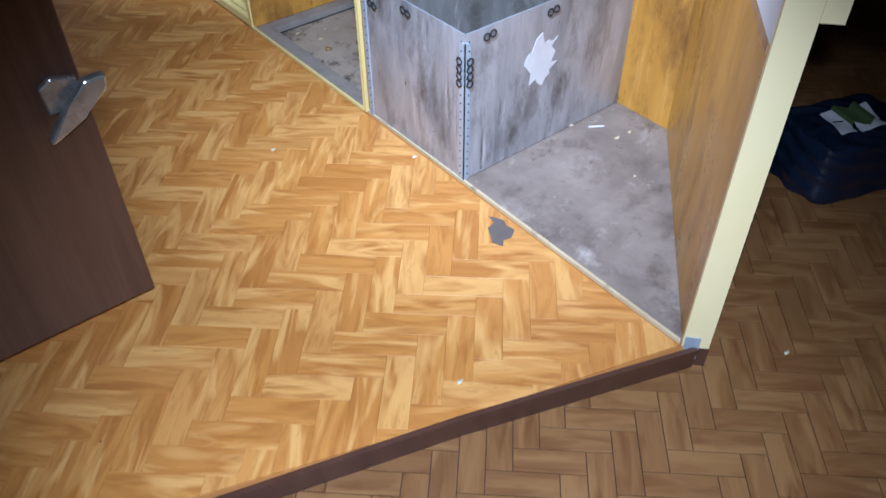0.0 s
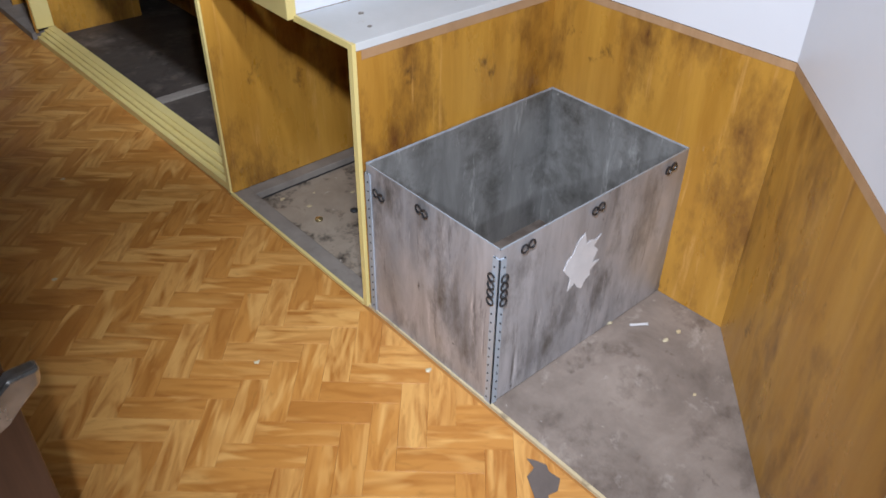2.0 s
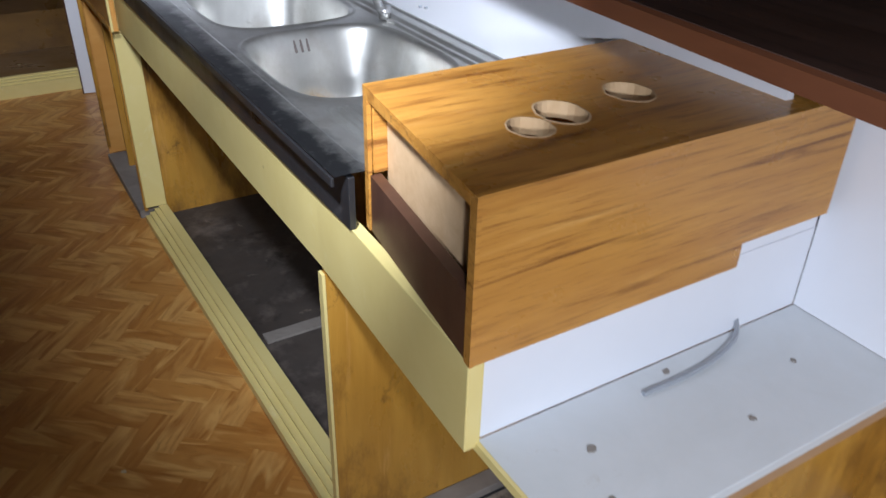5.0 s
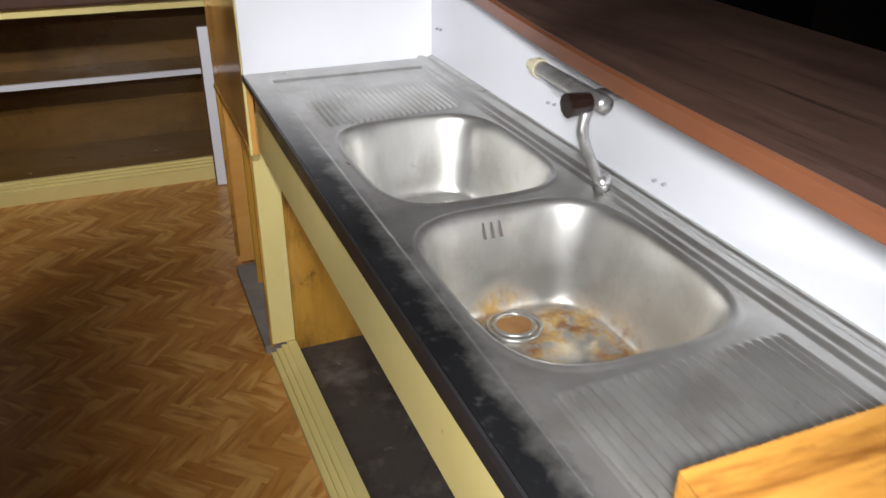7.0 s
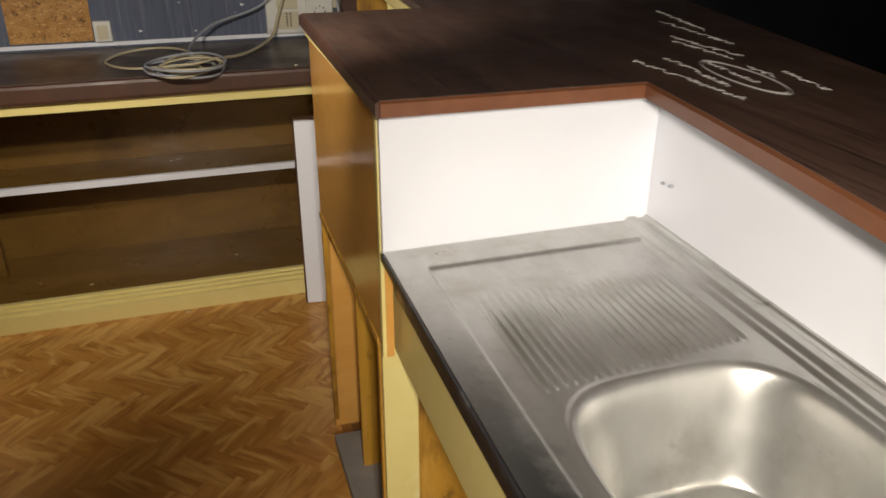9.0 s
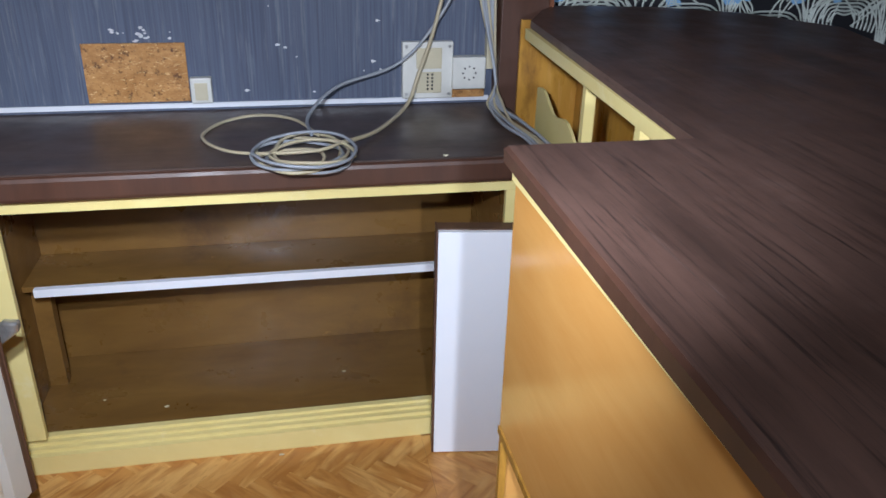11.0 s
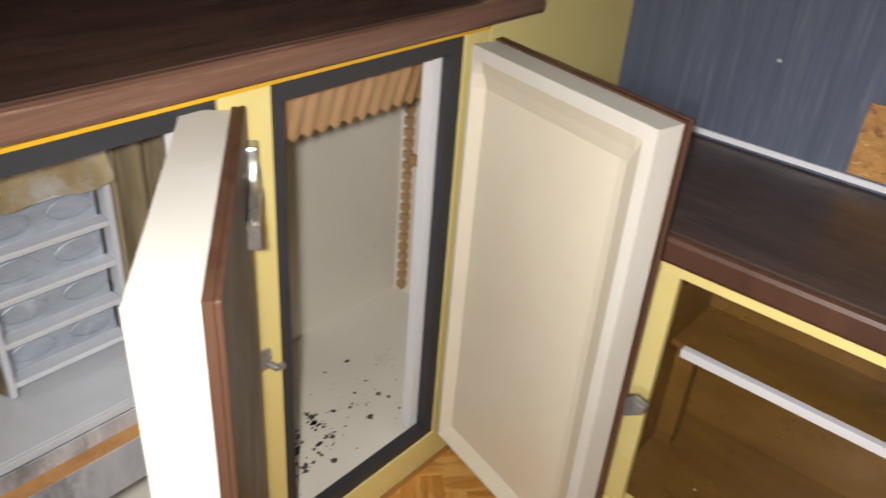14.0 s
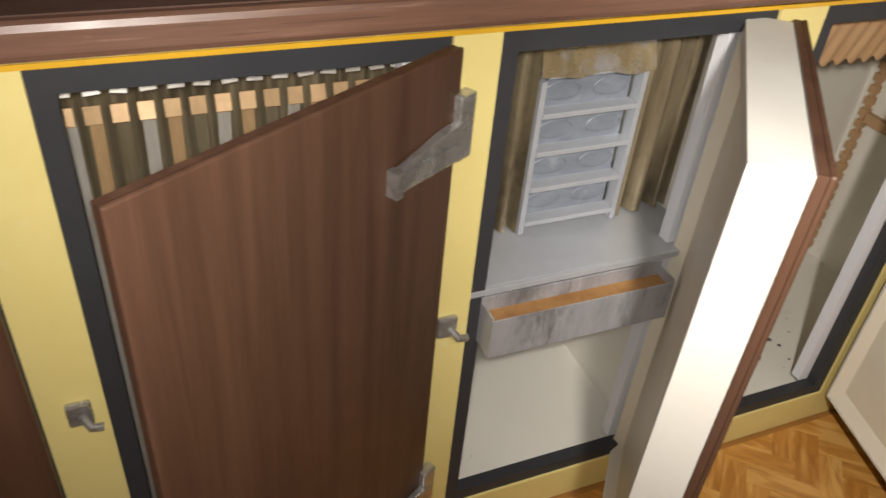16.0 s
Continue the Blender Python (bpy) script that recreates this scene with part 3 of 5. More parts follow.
# end wall of the aisle
setting("wall_north", slab(-2.3, 0.31, BACK_Y, BACK_Y + 0.12, 0.0, 2.5), BLUEW, "dark blue-grey wall with vertical paint streaks")
setting("trim_wall_line", slab(-1.49, 0.3, BACK_Y - 0.006, BACK_Y, 0.848, 0.862), WHITE, "thin white sealing strip above the counter")
setting("wall_post", slab(0.31, 0.455, 7.12, 7.4, 0.0, 2.5, 0.003), BROWN2, "dark brown wooden post")
setting("wall_post_trim", slab(0.4555, 0.475, 7.14, 7.4, 0.0, 2.5), EDGE, "red-brown post edge")
setting("wall_wallpaper", slab(0.475, 4.2, 7.32, 7.44, LOW, 2.5), PAPERBLACK, "black wallpaper with blue flowers")
setting("wall_yellow_side", slab(FRONT - 0.03, FRONT, 6.605, BACK_Y, 0.0, 2.5), YELLOW, "yellow painted side wall above the cold cabinets")
setting("wall_west", slab(-2.32, -2.2, -2.0, 7.3, LOW, 2.5), DARKW, "dim dark wall behind the cold cabinets")
setting("wall_east", slab(4.1, 4.2, -2.0, 7.4, LOW, 2.5), DARKW, "dim dark wall of the outer room")
setting("wall_south", slab(-3.2, 4.2, -2.1, -2.0, LOW, 2.5), DARKW, "dim dark wall behind the start")
# ceiling never comes into view; kept pale so its bounce brightens the steel
setting("ceiling", slab(-3.2, 4.2, -2.1, 7.5, 2.5, 2.6), CEIL, "unseen pale ceiling that bounces light")

setting("shelf_outer", slant(0.0, L, 0.0505, 0.26, 0.7455, 0.765), DARKTOP, "dark laminate shelf on the outer side of the wall")
setting("trim_worn_edge_bay", slab(BAYX - 0.0012, BAYX, 2.44, 3.036, 0.634, 0.651), CARD, "worn raw top edge of the plywood")
setting("trim_worn_edge_side", slab(0.03, BAYX - 0.01, 3.0388, 3.04, 0.615, 0.6345), CARD, "worn raw top edge of the plywood")
setting("trim_worn_edge_slanting", slant(0.03, L, -0.0013, 0.0, 0.632, 0.65), CARD, "worn raw top edge of the plywood")
for q in ((0.062, 0.068, 3.12, 3.645), (0.068, 0.49, 3.639, 3.645), (0.4845, 0.49, 3.12, 3.639)):
    setting("tray_gap", slab(*q, -0.022, -0.0205), BLACK, "dark gap round the tray")
setting("trim_end_angle", slant(-0.003, -0.0005, 0.0, 0.03, -0.03, 0.03), ALU, "small grey metal bracket at the foot of the end board")

# ---- open metal box in the bay ----
def metal_box():
    w, dpt, h, s = BAYX - 0.014, 0.4, 0.397, 0.004
    b = thing("metal_box", (0.014, 2.622, 0.0), "open scratched zinc box with riveted corner angles", "box")
    part("side_panel", slab(0, s, 0, dpt, 0.002, h), ZINC, b)
    part("side_panel", slab(w - s, w, 0, dpt, 0.002, h), ZINC, b)
    part("side_panel", slab(s, w - s, 0, s, 0.002, h), ZINC, b)
    part("side_panel", slab(s, w - s, dpt - s, dpt, 0.002, h), ZINC, b)
    # thin inner faces that carry the shaded tone of the inside
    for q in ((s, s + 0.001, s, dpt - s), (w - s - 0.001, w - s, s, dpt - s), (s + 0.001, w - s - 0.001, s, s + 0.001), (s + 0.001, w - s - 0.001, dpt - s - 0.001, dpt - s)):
        part("lining", slab(*q, 0.008, h - 0.001), ZINC_IN, b, "stained inner face, its zinc darkened for shade")
    part("bottom_panel", slab(s, w - s, s, dpt - s, 0.002, 0.008), CONC, b, "grimy box bottom")
    for cx, cy, sx, sy in ((-0.003, -0.003, 1, 1), (-0.003, dpt + 0.003, 1, -1)):
        bm = slab(cx, cx + sx * 0.003, cy, cy + sy * 0.018, 0.002, h - 0.02)
        slab(cx, cx + sx * 0.018, cy, cy + sy * 0.003, 0.002, h - 0.02, 0, bm)
        angle = part("corner_angle", bm, ALU, b, "bluish aluminium corner angle with rivets")
        bm = bmesh.new()
        for k in range(17):
            z = 0.02 + k * 0.0225
            for p, ax in (((cx - 0.001, cy + sy * 0.012, z), "Y"), ((cx + sx * 0.012, cy - sy * 0.001, z), "X")):
                bmesh.ops.create_icosphere(bm, subdivisions=1, radius=0.0021, matrix=Matrix.Translation(p))
        part("rivet", bm, GASKET, angle)
    for face, u, z in (("f", 0.205, 0.372), ("f", 0.345, 0.34), ("n", 0.06, 0.375), ("n", 0.26, 0.372), ("n", 0.50, 0.372), ("f", 0.015, 0.33), ("n", 0.012, 0.33)):
        bm = bmesh.new()
        tall = u < 0.02
        for k in (range(4) if tall else range(2)):
            du, dz = (0, -0.019 * k) if tall else (0.019 * k, 0.003 * k)
            ring = [Vector((math.cos(a) * 0.0085, 0, math.sin(a) * 0.0085)) for a in np.linspace(0, 2 * math.pi, 15)[:-1]]
            pts = [Vector((u + du, -0.0045, z + dz)) + r for r in ring] if face == "n" else [Vector((-0.0045, u + du, z + dz)) + Vector((0, r.x, r.z)) for r in ring]
            rod(pts, 0.0022, 5, bm, True)
        part("stencil_mark", bm, BLACK, b, "black stencilled ring mark")
    rnd = random.Random(4)
    pts = [(0.25 + 0.052 * math.cos(a) * rnd.uniform(0.55, 1.3), 0.25 + 0.066 * math.sin(a) * rnd.uniform(0.6, 1.2)) for a in np.linspace(0, 2 * math.pi, 26)[:-1]]
    bm = prism(pts, 0.0, 0.001)
    part("torn_sticker", turned(bm, Matrix.Translation((0, -0.0005, 0)) @ Matrix.Rotation(radians(90), 4, "X")), PAPER, b, "white torn sticker remains")
    bm = slab(0, 0.0015, 0, dpt, h, h + 0.002)
    slab(0, w, 0, 0.0015, h, h + 0.002, 0, bm)
    slab(0, w, dpt - 0.0015, dpt, h, h + 0.002, 0, bm)
    slab(w - 0.0015, w, 0, dpt, h, h + 0.002, 0, bm)
    part("rim", bm, ALU, b, "bare shiny cut rim")


metal_box()


# ---- sink counter ----
def stepped(outline, axis, a, b, swing=0.0):
    """A moulding: an outline of (across, height) drawn along x or y; its start may swing out across."""
    m = Matrix(((1, 0, 0, 0), (0, 0, 1, 0), (0, 1, 0, 0), (0, 0, 0, 1))) if axis == "y" else Matrix(((0, 0, 1, 0), (1, 0, 0, 0), (0, 1, 0, 0), (0, 0, 0, 1)))
    bm = turned(prism(outline, a, b), m)
    for v in bm.verts:
        if swing and abs(v.co.y - a) < 1e-4:
            v.co.x += swing
    bmesh.ops.recalc_face_normals(bm, faces=bm.faces[:])
    return bm


def sink_cabinet():
    c = thing("sink_cabinet", (0, 0, 0), "yellow painted open base cabinet under the sink", "cabinet")
    part("fascia", prism([(-0.01, 3.236), (0.0125, 3.236), (0.026, 3.7), (0.026, 5.19), (0.009, 5.19), (0.009, 3.7)], 0.645, 0.783, 0.002), YELLOW, c, "yellow painted front board")
    part("leg", slab(-0.012, 0.055, 5.191, 5.205, 0.05, 0.75, 0.0015), YELLOW, c, "yellow painted upright board")
    part("bottom_rail", stepped(((-0.02, 0.0), (-0.02, 0.024), (-0.004, 0.024), (-0.004, 0.034), (0.012, 0.034), (0.012, 0.044), (0.028, 0.044), (0.028, 0.05), (0.056, 0.05), (0.056, 0.0)), "y", 3.707, 5.19, 0.03), YELLOW, c, "stepped yellow floor rail with dirty grooves")
    part("inner_post", slab(0.056, 0.42, 5.206, 5.22, 0.004, 0.65, 0.001), VARN, c, "varnished plywood divider behind the leg")
    part("end_panel", slab(0.02, BAYX, 5.6, 5.615, 0.0, 0.84), VARN, c, "plywood end panel")
    part("crosspiece", slab(0.1, 0.56, 4.35, 4.39, 0.004, 0.012), GREYP, c, "grey floor batten")


sink_cabinet()


def bowl(y, x, cy, cx, hy, hx, depth):
    e = ((np.abs(y - cy) / hy) ** 3.6 + (np.abs(x - cx) / hx) ** 3.6) ** (1 / 3.6)
    u = np.clip((1.0 - e) / 0.24, 0, 1)
    wall = u * u * (3 - 2 * u)
    base = np.clip((0.76 - e) / 0.76, 0, 1) * 0.008
    lip = 0.0025 * np.exp(-((e - 1.03) / 0.02) ** 2)
    return -(wall * depth + base) + lip


def sink():
    s = thing("kitchen_sink", (0, 0, 0.87), "stainless steel double-bowl sink with two ribbed drainboards, rusty and stained", "sink")
    nx, ny = 260, 400
    X, Y = np.meshgrid(np.linspace(-0.02, 0.461, nx), np.linspace(3.557, 5.121, ny), indexing="ij")
    Z = bowl(Y, X, 4.03, 0.222, 0.205, 0.168, 0.165) + bowl(Y, X, 4.487, 0.228, 0.205, 0.162, 0.155)
    inside = np.clip((X - 0.03) / 0.006, 0, 1) * np.clip((0.408 - X) / 0.006, 0, 1)
    ends = np.clip((Y - 3.34) / 0.006, 0, 1) * np.clip((5.05 - Y) / 0.006, 0, 1)
    Z = Z - 0.005 * inside * ends
    ribs = np.clip((X - 0.066) / 0.01, 0, 1) * np.clip((0.385 - X) / 0.01, 0, 1)
    far = np.clip((Y - 4.71 - 0.1 * (X - 0.2)) / 0.01, 0, 1) * np.clip((4.95 - Y) / 0.09, 0, 1)
    near = np.clip((3.80 - Y) / 0.01, 0, 1) * np.clip((Y - 3.36) / 0.02, 0, 1)
    Z = Z + 0.0034 * np.sin(X * 2 * math.pi / 0.0135) * ribs * np.maximum(far, near)
    back = np.clip((X - 0.415) / 0.008, 0, 1) - 0.7 * np.clip((X - 0.435) / 0.008, 0, 1)
    Z = Z + 0.006 * back + 0.004 * np.clip((X - 0.452) / 0.004, 0, 1)
    verts = np.stack([X, Y, Z], -1).reshape(-1, 3)
    idx = np.arange(nx * ny).reshape(nx, ny)
    faces = np.stack([idx[:-1, :-1], idx[1:, :-1], idx[1:, 1:], idx[:-1, 1:]], -1).reshape(-1, 4)
    me = bpy.data.meshes.new("basin")
    me.from_pydata(verts.tolist(), [], faces.tolist())
    me.materials.append(SINKSTEEL)
    for p in me.polygons:
        p.use_smooth = True
    ob = new("basin", me)
    ob.parent = s
    part("front_edge", slab(-0.025, -0.0202, 3.557, 5.121, -0.014, -0.0005, 0.001), BLACK, s, "black front edge of the sink top")
    part("front_board", slab(0.0, 0.01, 3.557, 5.121, -0.0865, -0.006, 0.001), BLACK, s, "black board set back under the sink's lip")
    for y, z in ((4.15, -0.1745), (4.40, -0.1665)):
        bm = bmesh.new()
        for r, dz in ((0.042, 0.0), (0.032, 0.002)):
            rod([(0.215 + r * math.cos(a), y + r * math.sin(a), z + 0.004 + dz) for a in np.linspace(0, 2 * math.pi, 25)[:-1]], 0.004, 6, bm, True)
        dr = part("drain", bm, STEEL, s, "steel drain ring", True)
        bm = bmesh.new()
        bmesh.ops.create_circle(bm, cap_ends=True, radius=0.03, segments=20, matrix=Matrix.Translation((0.215, y, z + 0.004)))
        part("drain_grate", bm, RUST, dr, "rusty drain grate")
    bm = bmesh.new()
    for k in range(3):
        rod([(0.19 + k * 0.014, 4.2275, -0.022), (0.192 + k * 0.014, 4.217, -0.046)], 0.003, 6, bm)
    part("overflow", bm, TEAR, s, "rusty overflow slots")


sink()


def tap():
    t = thing("wall_tap", (0.45, 4.32, 1.015), "old brass and steel wall tap with a dark knob", "tap")
    part("body", rod(spline([(-0.07, 0.09, 0.01), (-0.07, 0.0, 0.008), (-0.06, -0.1, 0.0)]), 0.014, 12), CHROME, t, smooth=True)
    part("connector", rod([(0.01, -0.05, 0.0), (-0.06, -0.05, 0.0)], 0.011, 10), CHROME, t, smooth=True)
    cap_ = rod([(-0.07, 0.09, 0.01), (-0.07, 0.105, 0.01)], 0.017, 10)
    rod([(-0.07, 0.105, 0.01), (-0.07, 0.125, 0.01)], 0.011, 8, cap_)
    part("end_cap", cap_, PLASTY, t, "yellowed end plug")
    knob = rod([(-0.085, -0.09, 0.005), (-0.105, -0.09, 0.005), (-0.125, -0.09, 0.004)], lambda u: 0.016 + 0.003 * u, 10)
    part("knob", knob, AMBER, t, "dark amber fluted knob")
    part("spout", rod(spline([(-0.072, -0.07, 0.0), (-0.082, -0.075, -0.05), (-0.06, -0.085, -0.11), (-0.045, -0.09, -0.145)]), 0.0095, 10), CHROME, t, smooth=True)
    part("base_ring", rod([(-0.045, -0.09, -0.147), (-0.045, -0.09, -0.12)], 0.014, 12), CHROME, t, smooth=True)


tap()


def screws_on_wall():
    for y, z in ((4.155, 0.905), (4.50, 0.93), (5.07, 0.952)):
        bm = rod([(0, -0.012, 0), (-0.006, -0.012, 0)], 0.003, 8)
        rod([(0, 0.012, -0.003), (-0.006, 0.012, -0.003)], 0.003, 8, bm)
        ob = mesh_ob("wall_plug", bm, CABLE_G)
        ob.location = (0.461, y, z)
        tagged(ob, "pair of small grey wall plugs in the white upstand", "wall plug", "wall plugs")


screws_on_wall()


def holed(outline, holes, z0, z1):
    """A board with holes cut through it."""
    bm = bmesh.new()
    edges = []
    for loop in [outline] + holes:
        vs = [bm.verts.new((x, y, z0)) for x, y in loop]
        edges += [bm.edges.new((vs[k], vs[(k + 1) % len(vs)])) for k in range(len(vs))]
    made = bmesh.ops.triangle_fill(bm, use_beauty=True, edges=edges)
    ext = bmesh.ops.extrude_face_region(bm, geom=bm.faces[:])
    bmesh.ops.translate(bm, vec=(0, 0, z1 - z0), verts=[v for v in ext["geom"] if isinstance(v, bmesh.types.BMVert)])
    bmesh.ops.recalc_face_normals(bm, faces=bm.faces[:])
    return bm


def drawer_box():
    """A chipboard box with veneer on its faces and holes cut in its top, standing on the sink's end."""
    b = thing("drawer_box", (-0.013, 3.222, 0.7875), "oak-veneered wooden box with round holes in its top", "box")
    w, dp, h, sk = 0.58, 0.33, 0.19, 0.042
    out = [(0, 0), (0.41, 0), (0.41, 0.036), (w, 0.036), (w, h), (0, h)]
    part("near_side", turned(prism(out, -0.016, 0.0), Matrix.Rotation(radians(90), 4, "X")), OAKP, b, "oak-veneered side with a notch")
    part("far_side", slab(sk, w, dp - 0.016, dp, 0.086, h, 0.001), OAKP, b)
    rnd = random.Random(6)
    holes = []
    for cx, cy, rx, ry in ((0.14, 0.115, 0.026, 0.03), (0.2, 0.135, 0.03, 0.038), (0.32, 0.15, 0.03, 0.036)):
        holes.append([(cx + rx * math.cos(a) * rnd.uniform(0.95, 1.05), cy + ry * math.sin(a)) for a in np.linspace(0, 2 * math.pi, 25)[:-1]])
    top = part("top_panel", holed([(0, 0), (w, 0), (w, dp), (sk, dp)], holes, h, h + 0.016), OAKP, b, "oak-veneered top with round cut-outs")
    for loop in holes:
        cx, cy = sum(p[0] for p in loop) / len(loop), sum(p[1] for p in loop) / len(loop)
        bm = bmesh.new()
        rings = [[bm.verts.new((cx + (x - cx) * g, cy + (y - cy) * g, z)) for x, y in loop] for g, z in ((1.06, h + 0.0165), (0.985, h + 0.0168), (0.95, h - 0.004), (1.06, h - 0.006))]
        for r0, r1 in zip(rings, rings[1:] + rings[:1]):
            for k in range(len(loop)):
                bm.faces.new((r0[k], r0[(k + 1) % len(loop)], r1[(k + 1) % len(loop)], r1[k]))
        bmesh.ops.recalc_face_normals(bm, faces=bm.faces[:])
        part("hole_rim", bm, RAWCHIP, top, "raw pale cut edge")
    skew = Matrix(((1, sk / dp, 0, 0), (0, 1, 0, 0), (0, 0, 1, 0), (0, 0, 0, 1)))
    part("edge_strip", turned(slab(-0.006, 0.0, -0.001, 0.014, 0, h + 0.016), skew), OAKP, b)
    part("edge_strip", turned(slab(-0.006, 0.0, dp - 0.014, dp, 0, h + 0.016), skew), OAKP, b)
    part("edge_strip", turned(slab(-0.006, 0.0, 0.0145, dp - 0.0145, h, h + 0.016), skew), OAKP, b)
    part("drawer_front", turned(slab(-0.004, 0.012, 0.017, dp - 0.017, 0.0, 0.085), skew), BROWN2, b, "dark broken drawer front")
    part("inner_board", turned(slab(0.022, 0.032, 0.017, dp - 0.017, 0.002, h - 0.002), skew), RAWCHIP, b, "raw chipboard inside")


drawer_box()


# ---- bar top and its end ----
def bar():
    lo, hi = 1.1125, 1.138
    edge = spline([(0.165, 2.45, 0), (0.175, 2.9, 0), (0.204, 3.35, 0), (0.226, 3.65, 0), (0.245, 3.95, 0), (0.278, 4.25, 0), (0.335, 4.65, 0), (0.378, 5.035, 0)], 6)
    edge = [(p.x, p.y) for p in edge]
    outer = [(END.x + 0.1, END.y + 0.0), (0.62, 2.3), (0.6, 3.6), (0.66, 4.5), (0.95, 5.9), (1.16, 6.75), (1.02, 7.0), (0.8, 7.13), (0.476, 7.17), (0.41, 7.06), (0.33, 6.9), (0.258, 5.84)]
    left = [(-0.026, 5.84), (-0.036, 5.045)]
    b = thing("bar_counter_top", (0, 0, 0), "dark wood-grain laminate bar top with chalky scuffs", "bar counter")
    part("top", prism(outer + left + edge[::-1], lo + 0.006, hi), DARKTOPX, b)

    def strip(line, material, label):
        bm = bmesh.new()
        rows = []
        for k, p in enumerate(line):
            a, c = Vector(line[max(0, k - 1)]), Vector(line[min(len(line) - 1, k + 1)])
            u = (c - a).normalized()
            nrm = Vector((-u.y, u.x)) * 0.006
            q = Vector(p)
            rows.append([bm.verts.new((v.x, v.y, z)) for v, z in ((q, lo), (q + nrm, lo + 0.002), (q + nrm, hi - 0.004), (q, hi - 0.001))])
        for r0, r1 in zip(rows[:-1], rows[1:]):
            for k in range(4):
                bm.faces.new((r0[k], r0[(k + 1) % 4], r1[(k + 1) % 4], r1[k]))
        bm.faces.new(rows[0][::-1]), bm.faces.new(rows[-1])
        bmesh.ops.recalc_face_normals(bm, faces=bm.faces[:])
        part("edging", bm, material, b, label)
    strip(edge, EDGE, "red-brown front edging")
    strip([edge[-1], (0.18, 5.04), (-0.036, 5.045)], EDGE, "red-brown front edging")
    strip([(-0.036, 5.045), (-0.026, 5.84)], BROWN2, "dark side edging")
    bm = bmesh.new()
    z = hi + 0.0004
    rnd = random.Random(3)
    lines = ((0.758, 5.628, 0.717, 5.382), (0.69, 5.5, 0.682, 5.25), (0.61, 5.35, 0.63, 5.154), (0.59, 5.3, 0.605, 5.132), (0.433, 5.175, 0.451, 4.902), (0.496, 5.175, 0.476, 4.972), (0.583, 5.08, 0.584, 5.0), (0.62, 5.03, 0.598, 4.912), (0.54, 5.12, 0.53, 4.98))
    for x0, y0, x1, y1 in lines:
        a, e = Vector((x0, y0, z)), Vector((x1, y1, z))
        along_row = (e - a).normalized()
        up = Vector((-along_row.y, along_row.x, 0))
        n = int((e - a).length / 0.0045)
        pts = [a + (e - a) * (k / n) + up * 0.0075 * rnd.choice((-1, -0.6, 0.5, 1)) * rnd.uniform(0.5, 1.0) + along_row * rnd.uniform(-0.003, 0.003) for k in range(n + 1)]
        rod(pts, 0.001, 4, bm)
    for g in (1.0, 0.93):
        rod([(0.535 + g * (0.034 * math.sin(a) + 0.008 * math.cos(a)), 5.02 + g * 0.115 * math.cos(a), z) for a in np.linspace(0, 2 * math.pi, 36)[:-1]], 0.0011, 4, bm, True)
    tagged(part("chalk_scribble", bm, CHALK, b, "faint illegible white chalk scribbles"), kind="stuff")


bar()


def bar_end():
    c = thing("bar_end_cabinet", (0, 0, 0), "bar end cabinet with glossy orange side panel and yellow edges", "cabinet")
    part("side_panel", slab(-0.015, -0.002, 5.137, 5.825, 0.66, 1.112), ORANGE, c, "glossy orange laminate panel")
    part("yellow_edge", slab(-0.022, -0.0155, 5.137, 5.825, 1.092, 1.1118), YELLOW, c, "yellow edging")
    part("yellow_post", slab(-0.022, -0.0155, 5.1365, 5.15, 0.66, 1.0915), YELLOW, c, "yellow corner strip")
    part("lower_rail", slab(-0.018, -0.004, 5.206, 5.83, 0.644, 0.6595, 0.001), VARN, c, "thin worn wooden rail")
    part("upright", slab(-0.016, -0.004, 5.206, 5.22, 0.031, 0.6435, 0.001), VARN, c, "thin timber upright")
    part("upright", slab(-0.016, -0.004, 5.812, 5.825, 0.031, 0.6435, 0.001), VARN, c, "thin timber upright")
    part("inner_panel", slab(0.13, 0.142, 5.221, 5.825, 0.031, 0.66), VARN, c, "varnished plywood inside")
    part("inner_strip", slab(0.124, 0.1295, 5.42, 5.436, 0.031, 0.64), BROWN2, c, "dark grooved strip inside")
    part("base", slab(-0.03, 0.13, 5.221, 5.75, 0.0, 0.03, 0.002), GREYP, c, "grimy base board")
    part("far_panel", slab(-0.012, 0.24, 5.8255, 5.838, 0.0, 1.112), ORANGE, c, "orange laminate panel")


bar_end()


